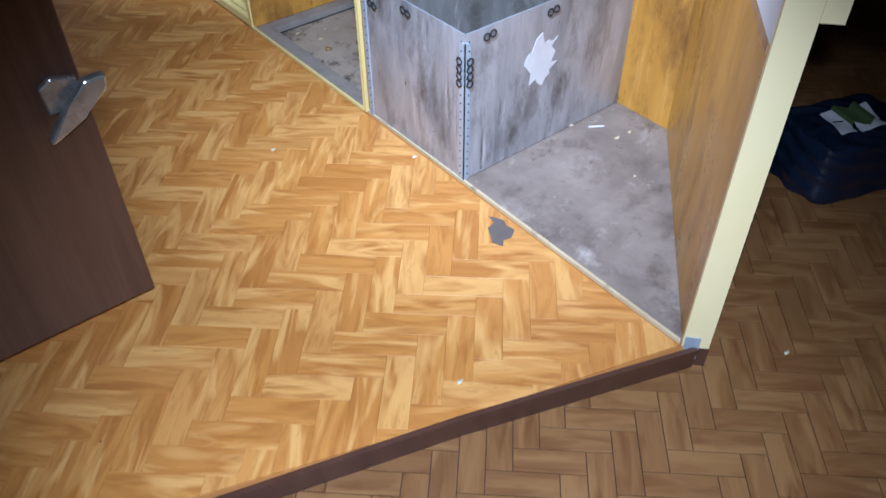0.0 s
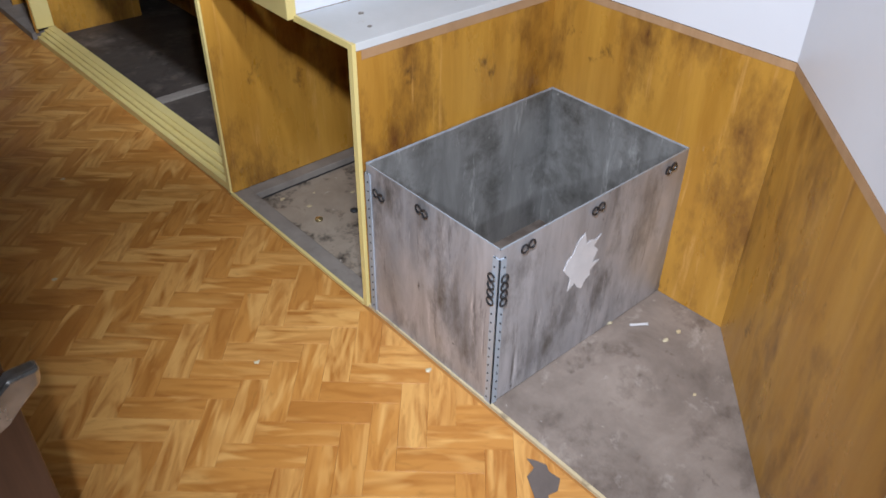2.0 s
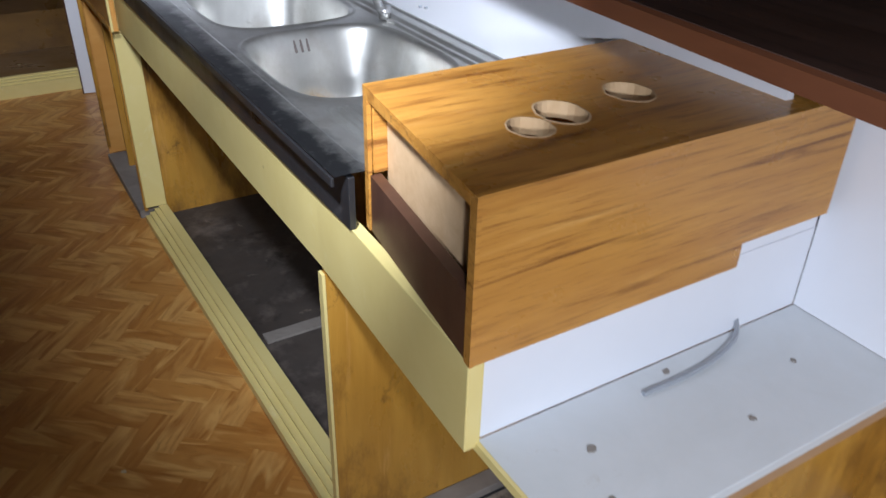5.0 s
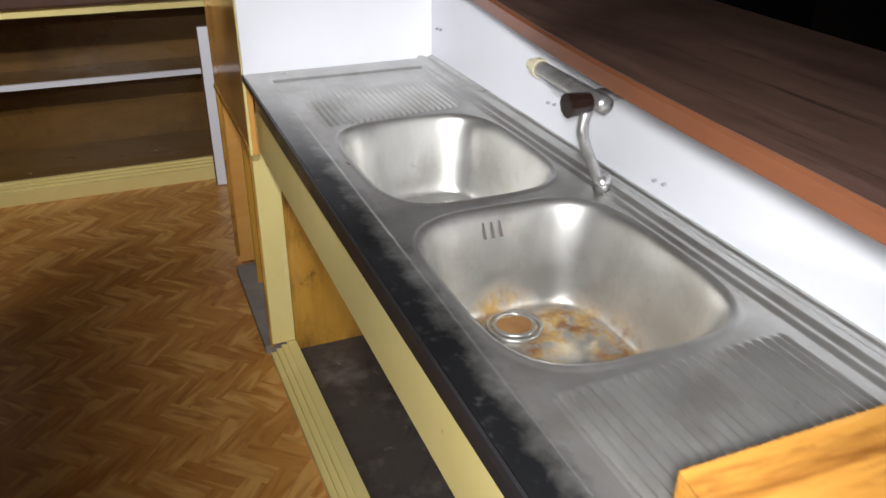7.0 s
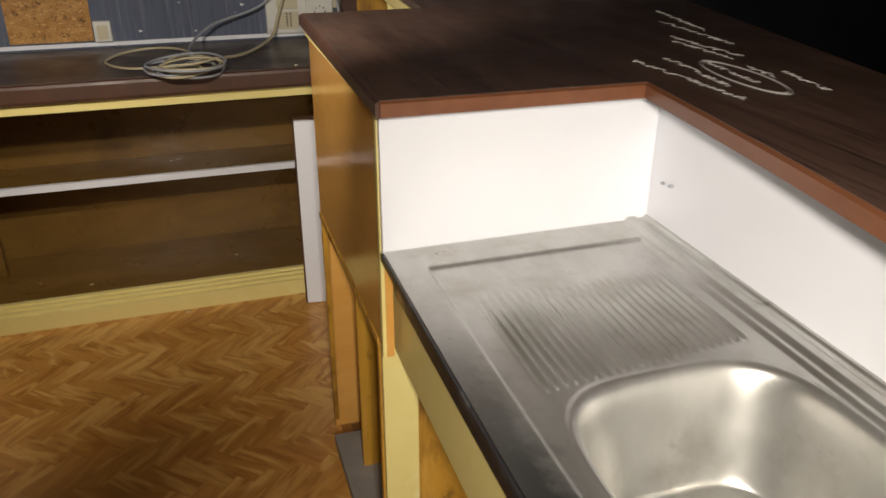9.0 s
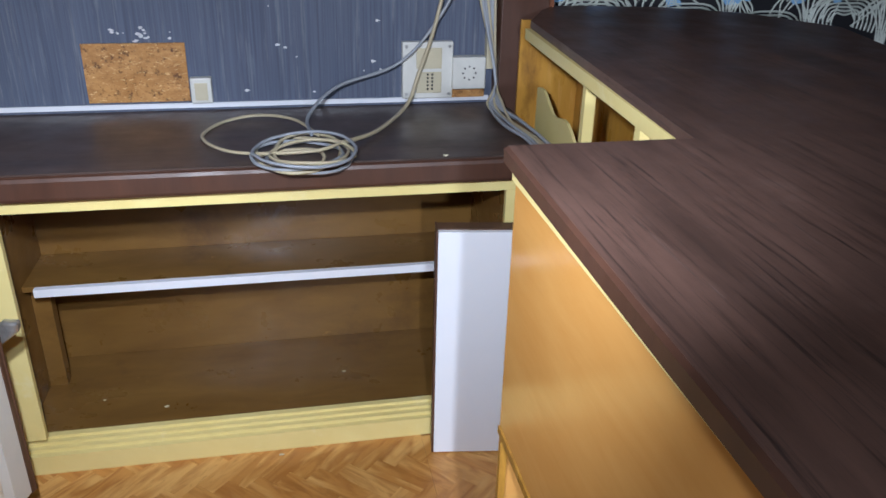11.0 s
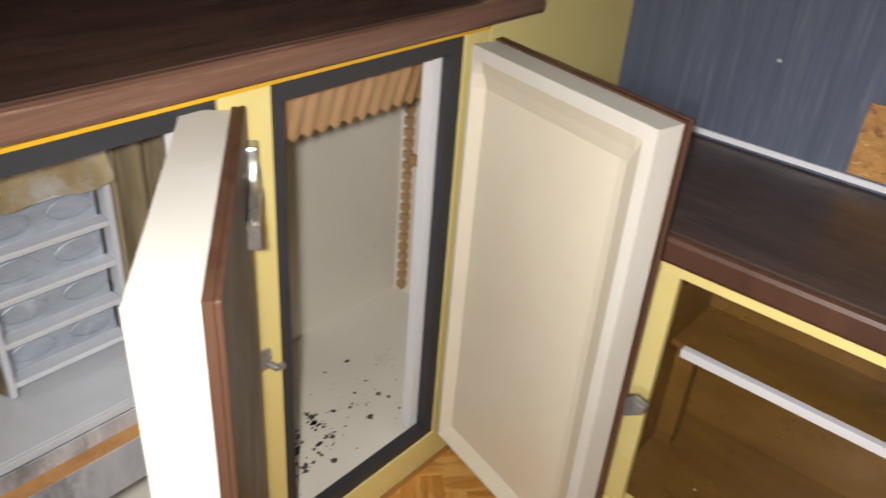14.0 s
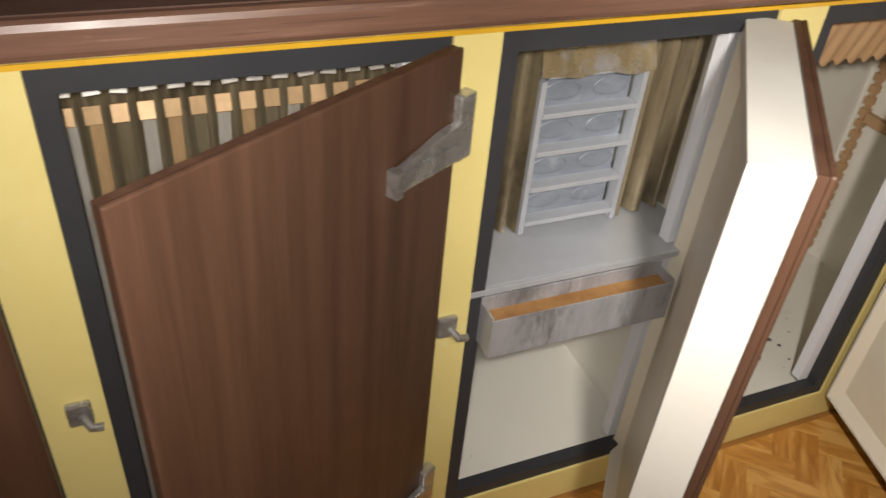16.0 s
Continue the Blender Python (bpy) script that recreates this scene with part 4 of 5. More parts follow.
def rear_cabinet():
    """The open cabinet under the rear bar, seen over the bar end."""
    c = thing("rear_bar_cabinet", (0, 0, 0), "open rear bar cabinet of varnished plywood with yellow studs", "cabinet")
    lean = Matrix.Translation((0.262, 5.85, 0)) @ Matrix.Rotation(radians(-3.2), 4, "Z")
    part("back_panel", turned(slab(0.215, 0.227, 0.0, 1.26, 0.0, 1.11), lean), VARN, c, "varnished plywood panel")
    part("end_panel", turned(slab(0.03, 0.2145, 1.24, 1.252, 0.0, 1.11), lean), VARN, c, "varnished plywood end panel")
    part("top_edge", turned(slab(-0.004, 0.014, 0.0, 1.05, 1.09, 1.1175), lean), YELLOW, c, "yellow front edge")
    part("stud", turned(slab(0.03, 0.055, 0.6, 0.622, 0.73, 1.09), lean), YELLOW, c, "yellow timber stud")
    part("stud", turned(slab(0.0, 0.03, 0.2, 0.225, 0.3, 1.09), lean), YELLOW, c, "yellow timber stud")
    part("orange_panel", turned(slab(0.03, 0.04, 0.0, 0.2, 0.3, 1.09), lean), ORANGE, c, "salmon orange panel")
    n = 14
    rag = [(0.63, 0.73)] + [(1.1, 0.73)] + [(1.1 - 0.47 * k / n, 0.945 - 0.05 * k / n + 0.014 * math.sin(0.9 * k)) for k in range(n + 1)]
    bm = turned(prism([(p[0], p[1]) for p in rag], 0.0, 0.008), Matrix(((0, 0, 1, 0.055), (1, 0, 0, 0), (0, 1, 0, 0), (0, 0, 0, 1))))
    bmesh.ops.recalc_face_normals(bm, faces=bm.faces[:])
    part("yellow_panel", turned(bm, lean), YELLOW, c, "broken yellow panel with a ragged top")
    part("pegstrip", turned(slab(0.209, 0.2145, 0.62, 0.636, 0.6, 0.98), lean), BROWN2, c, "dark slotted shelf strip")


rear_cabinet()


# ---- low shelf cabinet under the streaked wall ----
def low_cabinet():
    y, zt = SHELF_Y, 0.775
    x0, x1 = FRONT + 0.005, 0.345
    c = thing("low_shelf_cabinet", (0, 0, 0), "open low cabinet with yellow face frame and dark stained inside", "cabinet")
    part("top_rail", slab(x0, x1, y, y + 0.02, 0.742, zt, 0.001), YELLOW, c)
    part("stile", slab(-1.068, -1.012, y, y + 0.02, 0.09, 0.7415, 0.001), YELLOW, c)
    part("stile", slab(0.225, x1, y, y + 0.02, 0.09, 0.7415, 0.001), YELLOW, c)
    prof = [(y - 0.03, 0.0), (y - 0.03, 0.058), (y - 0.012, 0.058), (y - 0.012, 0.068), (y + 0.006, 0.068), (y + 0.006, 0.076), (y + 0.024, 0.076), (y + 0.024, 0.084), (y + 0.042, 0.084), (y + 0.042, 0.0)]
    part("bottom_rail", stepped(prof, "x", x0, x1), YELLOW, c, "stepped yellow floor rail")
    part("back_panel", slab(x0, x1, 7.12, 7.132, 0.06, zt), DKWOOD, c, "dark stained back")
    part("bottom_board", slab(x0, x1, y + 0.043, 7.119, 0.06, 0.075), DKWOOD, c, "dark stained bottom")
    part("side_board", slab(-1.085, -1.07, y + 0.021, 7.119, 0.076, 0.727), DKWOOD, c)
    part("side_board", slab(0.24, 0.255, y + 0.021, 7.119, 0.076, 0.727), DKWOOD, c)
    part("inner_post", slab(-1.069, -1.02, 6.96, 7.0, 0.076, 0.419), DKWOOD, c)
    part("shelf_board", slab(-1.069, 0.239, 6.906, 7.118, 0.42, 0.436), DKWOOD, c, "dark narrow shelf")
    part("shelf_lip", slab(-1.036, 0.238, 6.885, 6.905, 0.412, 0.436, 0.001), WHITE, c, "white plastic shelf edge")
    top = thing("low_counter_top", (0, 0, 0), "dark brown wood-grain laminate top of the low cabinet", "countertop")
    part("top", slab(x0, 0.35, y - 0.005, BACK_Y - 0.001, zt + 0.001, 0.84), DARKTOP, top)
    part("front_edge", slab(x0, 0.35, y - 0.03, y - 0.0055, zt + 0.001, 0.8395, 0.012), BROWN2, top, "rounded brown front edge")
    hd = thing("cabinet_door_flap", (0.024, 6.575, 0.0), "low cabinet door standing open, white inside and brown outside", "door", turn=-8)
    part("panel", slab(0.0, 0.45, -0.016, 0.0, 0.004, 0.685, 0.001), WHITE, hd, "white laminate inner face")
    part("outer_face", slab(0.0, 0.45, 0.0005, 0.044, 0.004, 0.687, 0.001), BROWND, hd, "brown outer face")
    part("handle", slab(0.4, 0.425, -0.036, -0.0165, 0.27, 0.4, 0.006), BLACK, hd, "small black catch")
    part("edge", slab(-0.006, -0.0005, -0.016, 0.044, 0.004, 0.688), BROWN2, hd, "brown edge strip")


low_cabinet()


# ---- wall fittings over the low counter ----
def fittings():
    b = tagged(mesh_ob("chipboard_patch", slab(-0.14, 0.14, -0.008, 0, -0.084, 0.084, 0.001), CHIP), "pressed chipboard patch screwed to the streaked wall", "board")
    b.location = (-0.741, BACK_Y - 0.0005, 0.953)
    s = thing("wall_switch", (-0.566, BACK_Y, 0.902), "small white wall switch box", "switch")
    part("box", slab(-0.03, 0.03, -0.03, 0, -0.036, 0.038, 0.004), PLASTW, s)
    part("rocker", slab(-0.018, 0.018, -0.034, -0.0305, -0.026, 0.024, 0.001), PLASTY, s, "yellowed rocker")
    p = thing("socket_panel", (0.102, BACK_Y, 0.948), "white plastic panel with blank plate and socket", "socket")
    part("plate", slab(-0.078, 0.078, -0.025, 0, -0.086, 0.086, 0.004), PLASTW, p)
    part("blank_cover", slab(-0.036, 0.042, -0.029, -0.0255, 0.006, 0.068, 0.002), PLASTY, p, "yellowed blank cover")
    so = part("socket_face", slab(-0.036, 0.042, -0.029, -0.0255, -0.068, -0.004, 0.002), PLASTY, p, "yellowed socket face")
    bm = bmesh.new()
    for i in range(2):
        for k in range(5):
            slab(-0.004 + i * 0.014, 0.002 + i * 0.014, -0.031, -0.0295, -0.058 + k * 0.011, -0.052 + k * 0.011, 0, bm)
    part("socket_holes", bm, BLACK, so)
    for x, z in ((-0.066, 0.072), (0.066, 0.072), (-0.066, -0.072), (0.066, -0.072)):
        part("screw", rod([(x, -0.025, z), (x, -0.0275, z)], 0.005, 8), CHROME, p)
    q = thing("wall_socket", (0.228, BACK_Y, 0.936), "white surface-mounted wall socket on chipboard backing", "socket")
    part("box", slab(-0.052, 0.052, -0.04, 0, -0.045, 0.053, 0.004), PLASTW, q)
    bm = bmesh.new()
    for k in range(8):
        a = k * math.pi / 4
        rod([(0.02 * math.cos(a), -0.0402, 0.005 + 0.02 * math.sin(a)), (0.02 * math.cos(a), -0.042, 0.005 + 0.02 * math.sin(a))], 0.003, 6, bm)
    part("socket_holes", bm, BLACK, q)
    part("backing", slab(-0.055, 0.055, -0.014, 0.0, -0.075, -0.046), CHIP, q, "chipboard strip")
    rnd = random.Random(12)
    bm = bmesh.new()
    for k in range(46):
        x = rnd.choice((rnd.uniform(-0.8, -0.62), rnd.uniform(-0.45, 0.02), rnd.uniform(-1.2, 0.05)))
        z = rnd.uniform(1.03, 1.08) if x < -0.62 and rnd.random() < 0.7 else rnd.uniform(0.88, 1.35)
        if -0.9 < x < -0.5 and z < 1.04:
            continue
        r = rnd.uniform(0.002, 0.007)
        pts = [(x + r * rnd.uniform(0.5, 1.9) * math.cos(a), z + r * rnd.uniform(0.5, 1.1) * math.sin(a)) for a in np.linspace(0, 2 * math.pi, 8)[:-1]]
        face = [bm.verts.new((px, BACK_Y - 0.0012, pz)) for px, pz in pts]
        bm.faces.new(face)
    ob = tagged(mesh_ob("paint_chips", bm, PAPER), "pale paint chips on the streaked wall", "paint chips", kind="stuff")


fittings()


def cables():
    z = 0.8405
    rnd = random.Random(5)
    coil = thing("cable_coil", (-0.298, 6.69, z), "coil of yellowed cable lying on the dark counter", "cable")
    for k in range(7):
        rx, ry = rnd.uniform(0.07, 0.125), rnd.uniform(0.075, 0.145)
        ox, oy = rnd.uniform(-0.03, 0.03), rnd.uniform(-0.025, 0.025)
        pts = [(ox + rx * math.cos(a) + 0.004 * rnd.random(), oy + ry * math.sin(a), 0.004 + 0.005 * k + 0.004 * math.sin(2 * a + k)) for a in np.linspace(0, 2 * math.pi, 40)[:-1]]
        part("loop", rod(pts, 0.0043, 7, None, True), CABLE_Y if k % 3 else CABLE_G, coil, smooth=True)
    part("big_loop", rod(spline([(0.05, 0.14, 0.02), (-0.01, 0.3, 0.02), (-0.11, 0.385, 0.012), (-0.21, 0.34, 0.006), (-0.25, 0.2, 0.006), (-0.16, 0.05, 0.012), (0.02, -0.02, 0.03), (0.1, 0.04, 0.03)]), 0.0045, 7), CABLE_Y, coil, smooth=True)
    part("tail", rod(spline([(0.1, 0.04, 0.03), (0.21, 0.2, 0.01), (0.325, 0.42, 0.02), (0.365, 0.455, 0.1), (0.415, 0.455, 0.25), (0.475, 0.465, 0.5)]), 0.006, 7), CABLE_Y, coil, smooth=True)
    part("grey_tail", rod(spline([(0.03, 0.12, 0.03), (0.03, 0.3, 0.03), (0.12, 0.42, 0.08), (0.31, 0.455, 0.14), (0.435, 0.46, 0.28), (0.555, 0.468, 0.5)]), 0.005, 7), CABLE_G, coil, smooth=True)
    bun = thing("cable_bundle", (0, 0, 0), "bundle of grey and yellowed cables running down to the counter", "cable")
    for k in range(7):
        o = rnd.uniform(-0.035, 0.03)
        pts = [(0.215 + 0.014 * k, 7.175, 1.75), (0.24 + 0.01 * k, 7.17, 1.25), (0.295 + o * 0.3, 7.1 + o, 0.95), (0.27 + 0.005 * k, 7.08 - 0.01 * k, z + 0.02 + 0.003 * k), (0.3 + o, 6.9, z + 0.012 + 0.004 * (k % 3)), (0.325 + o * 0.8, 6.75, z + 0.01), (0.315 + o, 6.63, z + 0.004), (0.3 + o, 6.636, 0.74), (0.285 + o, 6.64, 0.655)]
        part("cable", rod(spline(pts), 0.0042 + 0.001 * (k % 2), 6), CABLE_G if k % 3 else CABLE_Y, bun, smooth=True)
    con = tagged(mesh_ob("cable_conduit", slab(0.283, 0.305, 7.17, 7.199, 0.95, 2.4, 0.002), PLASTY), "yellowed upright cable conduit in the wall corner", "conduit")


cables()


# ---- cold cabinets along the aisle ----
Z0, Z1 = 0.093, 1.152
BAYS = [(2.74, 3.5), (3.57, 4.18), (4.25, 4.78), (4.87, 5.387), (5.46, 5.945), (6.042, 6.526)]


def strike(parent, at):
    bm = slab(0, 0.012, -0.02, 0.016, -0.022, 0.022, 0.004)
    rod([(0.012, 0.0, 0.0), (0.03, 0.012, -0.01), (0.03, 0.028, -0.012)], 0.007, 8, bm)
    part("latch", turned(bm, Matrix.Translation(at)), CHROME, parent, "worn chrome latch strike")


def fridge():
    f = thing("cold_cabinet", (0, 0, 0), "row of built-in cold cabinets with yellow frame and insulated doors", "refrigerator")
    x = FRONT
    part("top_rail", slab(x - 0.03, x, 2.67, 6.6, Z1, 1.178), YELLOW, f, "yellow painted top rail")
    part("orange_line", slab(x, x + 0.0025, 2.67, 6.6, Z1 - 0.001, Z1 + 0.006), ORANGELINE, f, "orange paint line along the gasket")
    part("base_rail", slab(x - 0.03, x, 2.67, 6.6, 0.0, Z0), YELLOW, f, "yellow painted base")
    ys = [2.67] + [v for b in BAYS for v in b] + [6.6]
    for a, b in zip(ys[0::2], ys[1::2]):
        part("stile", slab(x - 0.03, x, a, b, Z0, Z1), YELLOW, f)
    for i, (a, b) in enumerate(BAYS):
        for u in ((a, a + 0.03, Z0, Z1), (b - 0.03, b, Z0, Z1), (a + 0.03, b - 0.03, Z0, Z0 + 0.03), (a + 0.03, b - 0.03, Z1 - 0.036, Z1)):
            part("gasket", slab(x - 0.034, x - 0.006, *u), GASKET, f, "dark grey rubber frame")
        if i < 3:
            continue
        a2, b2 = a - 0.005, b + 0.02
        if i == 5:
            b2 = 6.96
        for q in ((-2.06, -2.05, a2, b2, Z0, Z1), (-2.05, x - 0.035, a2, a2 + 0.006, Z0 + 0.004, Z1), (-2.05, x - 0.035, b2 - 0.006, b2, Z0 + 0.004, Z1), (-2.05, x - 0.035, a2, b2, Z0 - 0.01, Z0 + 0.004), (-2.05, x - 0.035, a2, b2, Z1, Z1 + 0.006)):
            part("liner", slab(*q), LINER, f, "off-white inner lining with stains")
        part("inner_frame", slab(x - 0.06, x - 0.0345, b - 0.058, b - 0.03, Z0 + 0.03, Z1 - 0.036), WHITE, f, "white inner upright")
    strike(f, (x, 5.42, 0.63))
    strike(f, (x, 4.835, 0.615))
    strike(f, (x, 5.995, 0.635))
    return f


cold = fridge()


def insulated_door(at, turn, width, label, rim=0.085, handle=True, z0=Z0, flip=1):
    """A thick door, part of the cold cabinet; its own x runs from hinge to free edge, y outwards (flip: inwards)."""
    h0, h1 = z0, Z1 - 0.01
    m = pose(*at, 0, 0, turn) @ Matrix.Diagonal((1, flip, 1, 1))

    def put(name, bm, material, parent, text="", smooth=False):
        turned(bm, m)
        if flip < 0:
            bmesh.ops.reverse_faces(bm, faces=bm.faces[:])
        return part(name, bm, material, parent, text, smooth)
    dr = put("door", slab(0, width, 0.012, 0.02, h0, h1, 0.003), BROWND, cold, label)
    put("core", slab(0.002, width - 0.002, 0.0, 0.0118, h0 + 0.002, h1 - 0.002), BROWND, dr, "brown door edge")
    if rim:
        bm = bmesh.new()
        for u in ((0.006, 0.012, h0 + 0.006, h1 - 0.006), (width - 0.03, width - 0.004, h0 + 0.006, h1 - 0.006), (0.012, width - 0.03, h0 + 0.006, h0 + 0.012), (0.012, width - 0.03, h1 - 0.032, h1 - 0.006)):
            slab(u[0], u[1], -rim, -0.0005, u[2], u[3], 0, bm)
        put("rim", bm, DOORRIM, dr, "off-white plastic rim")

        def dished(u, v):
            e = min(u * 9.0, 1 - u) * width / 0.05
            g = min(v * 9.0, 1 - v) * (h1 - h0) / 0.055
            d_ = min(1, max(0, min(e, g)))
            return (0.012 + u * (width - 0.042), -rim + 0.002 + 0.022 * d_, h0 + 0.012 + v * (h1 - h0 - 0.044))
        put("inner_panel", sheet_grid(24, 34, dished), DOORIN, dr, "cream plastic recessed inner panel")
    for z in (1.026, 0.22):
        bm = slab(-0.022, 0.012, 0.012, 0.034, z - 0.05, z + 0.052, 0.004)
        arm = prism([(-0.006, -0.046), (0.14, -0.044), (0.14, -0.008), (0.04, 0.012), (-0.006, 0.014)], 0.022, 0.036, 0.004)
        turned(arm, Matrix(((1, 0, 0, 0), (0, 0, 1, 0), (0, 1, 0, z), (0, 0, 0, 1))))
        slab(0.137, 0.15, 0.021, 0.04, z - 0.046, z - 0.007, 0, bm)
        slab(0.02, 0.134, 0.036, 0.039, z - 0.03, z - 0.012, 0, bm)
        me = bpy.data.meshes.new("arm")
        arm.to_mesh(me)
        arm.free()
        bm.from_mesh(me)
        bpy.data.meshes.remove(me)
        bmesh.ops.recalc_face_normals(bm, faces=bm.faces[:])
        put("hinge", bm, CHROME, dr, "worn chrome strap hinge")
    if handle:
        bm = prism([(width - 0.068, 0.502), (width - 0.012, 0.508), (width - 0.008, 0.556), (width - 0.05, 0.566), (width - 0.072, 0.552)], 0.02, 0.034, 0.004)
        lever = prism([(width - 0.088, 0.468), (width - 0.082, 0.46), (width - 0.02, 0.492), (width + 0.03, 0.53), (width + 0.034, 0.556), (width - 0.004, 0.556), (width - 0.04, 0.52)], 0.034, 0.056, 0.006)
        me = bpy.data.meshes.new("lever")
        lever.to_mesh(me)
        lever.free()
        bm.from_mesh(me)
        bpy.data.meshes.remove(me)
        turned(bm, Matrix(((1, 0, 0, 0), (0, 0, 1, 0), (0, 1, 0, 0), (0, 0, 0, 1))))
        bmesh.ops.recalc_face_normals(bm, faces=bm.faces[:])
        put("handle", bm, CHROME, dr, "worn chrome lever handle")
    return dr


def door_turn(dx, dy):
    return math.degrees(math.atan2(dy, dx))


insulated_door((-1.492, 5.384, 0), door_turn(0.268, -0.463), 0.53, "brown wood-grain door standing slightly ajar", 0.0, False)
insulated_door((-1.48, 5.958, 0), door_turn(0.414, -0.339), 0.512, "brown insulated door with cream inside, half open", 0.072, False)
insulated_door((-1.47, 6.585, 0), door_turn(0.96, -0.245), 0.495, "wide-open insulated door showing its cream inside", 0.06)
for y0, y1 in BAYS[1:3]:
    insulated_door((-1.488, y1, 0), -90, y1 - y0, "closed brown insulated door", 0.03)
insulated_door((-1.47, 2.722, 0), 0, 0.712, "brown insulated door standing open across the aisle", 0.06, True, 0.05, -1)


def fridge_top():
    t = thing("worktop", (0, 0, 0), "dark wood-grain laminate top of the cold cabinets", "countertop")
    part("top", slab(-2.19, -1.475, 2.6, 6.619, 1.179, 1.219), DARKTOPX, t)
    part("front_edge", slab(-1.4745, -1.445, 2.6, 6.72, 1.176, 1.221, 0.01), EDGEWOOD, t, "rounded brown wood-grain edge")


fridge_top()


def cooling_unit():
    """The evaporator in the middle cabinet, between pleated foil."""
    e = thing("cooling_unit", (0, 0, 0), "louvred grey cooling unit between pleated aluminium sheets", "cooling unit")
    fx = -1.64
    part("housing", slab(fx - 0.12, fx - 0.012, 5.63, 5.81, 0.705, 1.02), FINS, e, "frosted blue-grey metal housing")
    for k in range(5):
        part("louvre", turned(slab(-0.014, 0.016, 5.625, 5.815, -0.005, 0.005, 0.001), Matrix.Translation((fx, 0, 0.712 + k * 0.0745))), SHELFZ, e)
    for k in range(4):
        for c in (5.67, 5.77):
            ring = [(fx - 0.01, c + 0.036 * math.cos(a), 0.745 + k * 0.0745 + 0.018 * math.sin(a)) for a in np.linspace(0, 2 * math.pi, 20)[:-1]]
            part("coil", rod(ring, 0.0014, 5, None, True), FINS, e)
    part("side_post", slab(fx - 0.012, fx + 0.014, 5.614, 5.624, 0.69, 1.0), SHELFZ, e)
    part("side_post", slab(fx - 0.012, fx + 0.014, 5.816, 5.826, 0.69, 1.0), SHELFZ, e)
    part("top_cover", sheet_grid(25, 9, lambda u, v: (fx + 0.024 - 0.03 * v + 0.004 * math.sin(9 * u + 4 * v), 5.605 + 0.225 * u, 1.012 + 0.11 * v - 0.006 * u + 0.003 * math.sin(14 * u))), FOIL, e, "bent shiny foil cover", True)
    def pleats(y0, y1, z0, z1, xo, n):
        return sheet_grid(n * 10 + 1, 4, lambda u, v: (xo + 0.016 * math.sin(u * n * 2 * math.pi + 1.3 * math.sin(7 * u)) + 0.006 * math.sin(u * n * 5.3), y0 + u * (y1 - y0), z0 + v * (z1 - z0)))
    part("pleated_sheet", pleats(5.462, 5.612, 0.69, 1.12, fx - 0.01, 4), PLEAT, e, "pleated aluminium sheet", True)
    part("pleated_sheet", pleats(5.83, 5.955, 0.69, 1.12, fx - 0.01, 3), PLEAT, e, "pleated aluminium sheet", True)
    sh = thing("metal_shelf", (fx, 5.7, 0.679), "dull grey stained metal shelf in the cold cabinet", "shelf")
    part("sheet", slab(-0.2, 0.132, -0.244, 0.255, 0.0, 0.006, 0.001), SHELFZ, sh)
    part("front_lip", slab(0.1325, 0.1395, -0.244, 0.255, -0.008, 0.006, 0.001), SHELFZ, sh, "folded front lip")
    tr = thing("drip_tray", (-1.5, 5.485, 0.57), "dented grey metal drip tray with rust inside", "tray")
    for u in ((0, 0.05, 0, 0.375, 0, 0.003), (0.047, 0.05, 0, 0.375, 0.003, 0.085), (0, 0.003, 0, 0.375, 0.003, 0.1), (0.003, 0.047, 0, 0.003, 0.003, 0.09), (0.003, 0.047, 0.372, 0.375, 0.003, 0.09)):
        part("tray_side", slab(*u), ZINC, tr)
    part("rusty_water", slab(0.0035, 0.0465, 0.0035, 0.3715, 0.055, 0.07), RUST, tr, "rusty brown deposit")


cooling_unit()


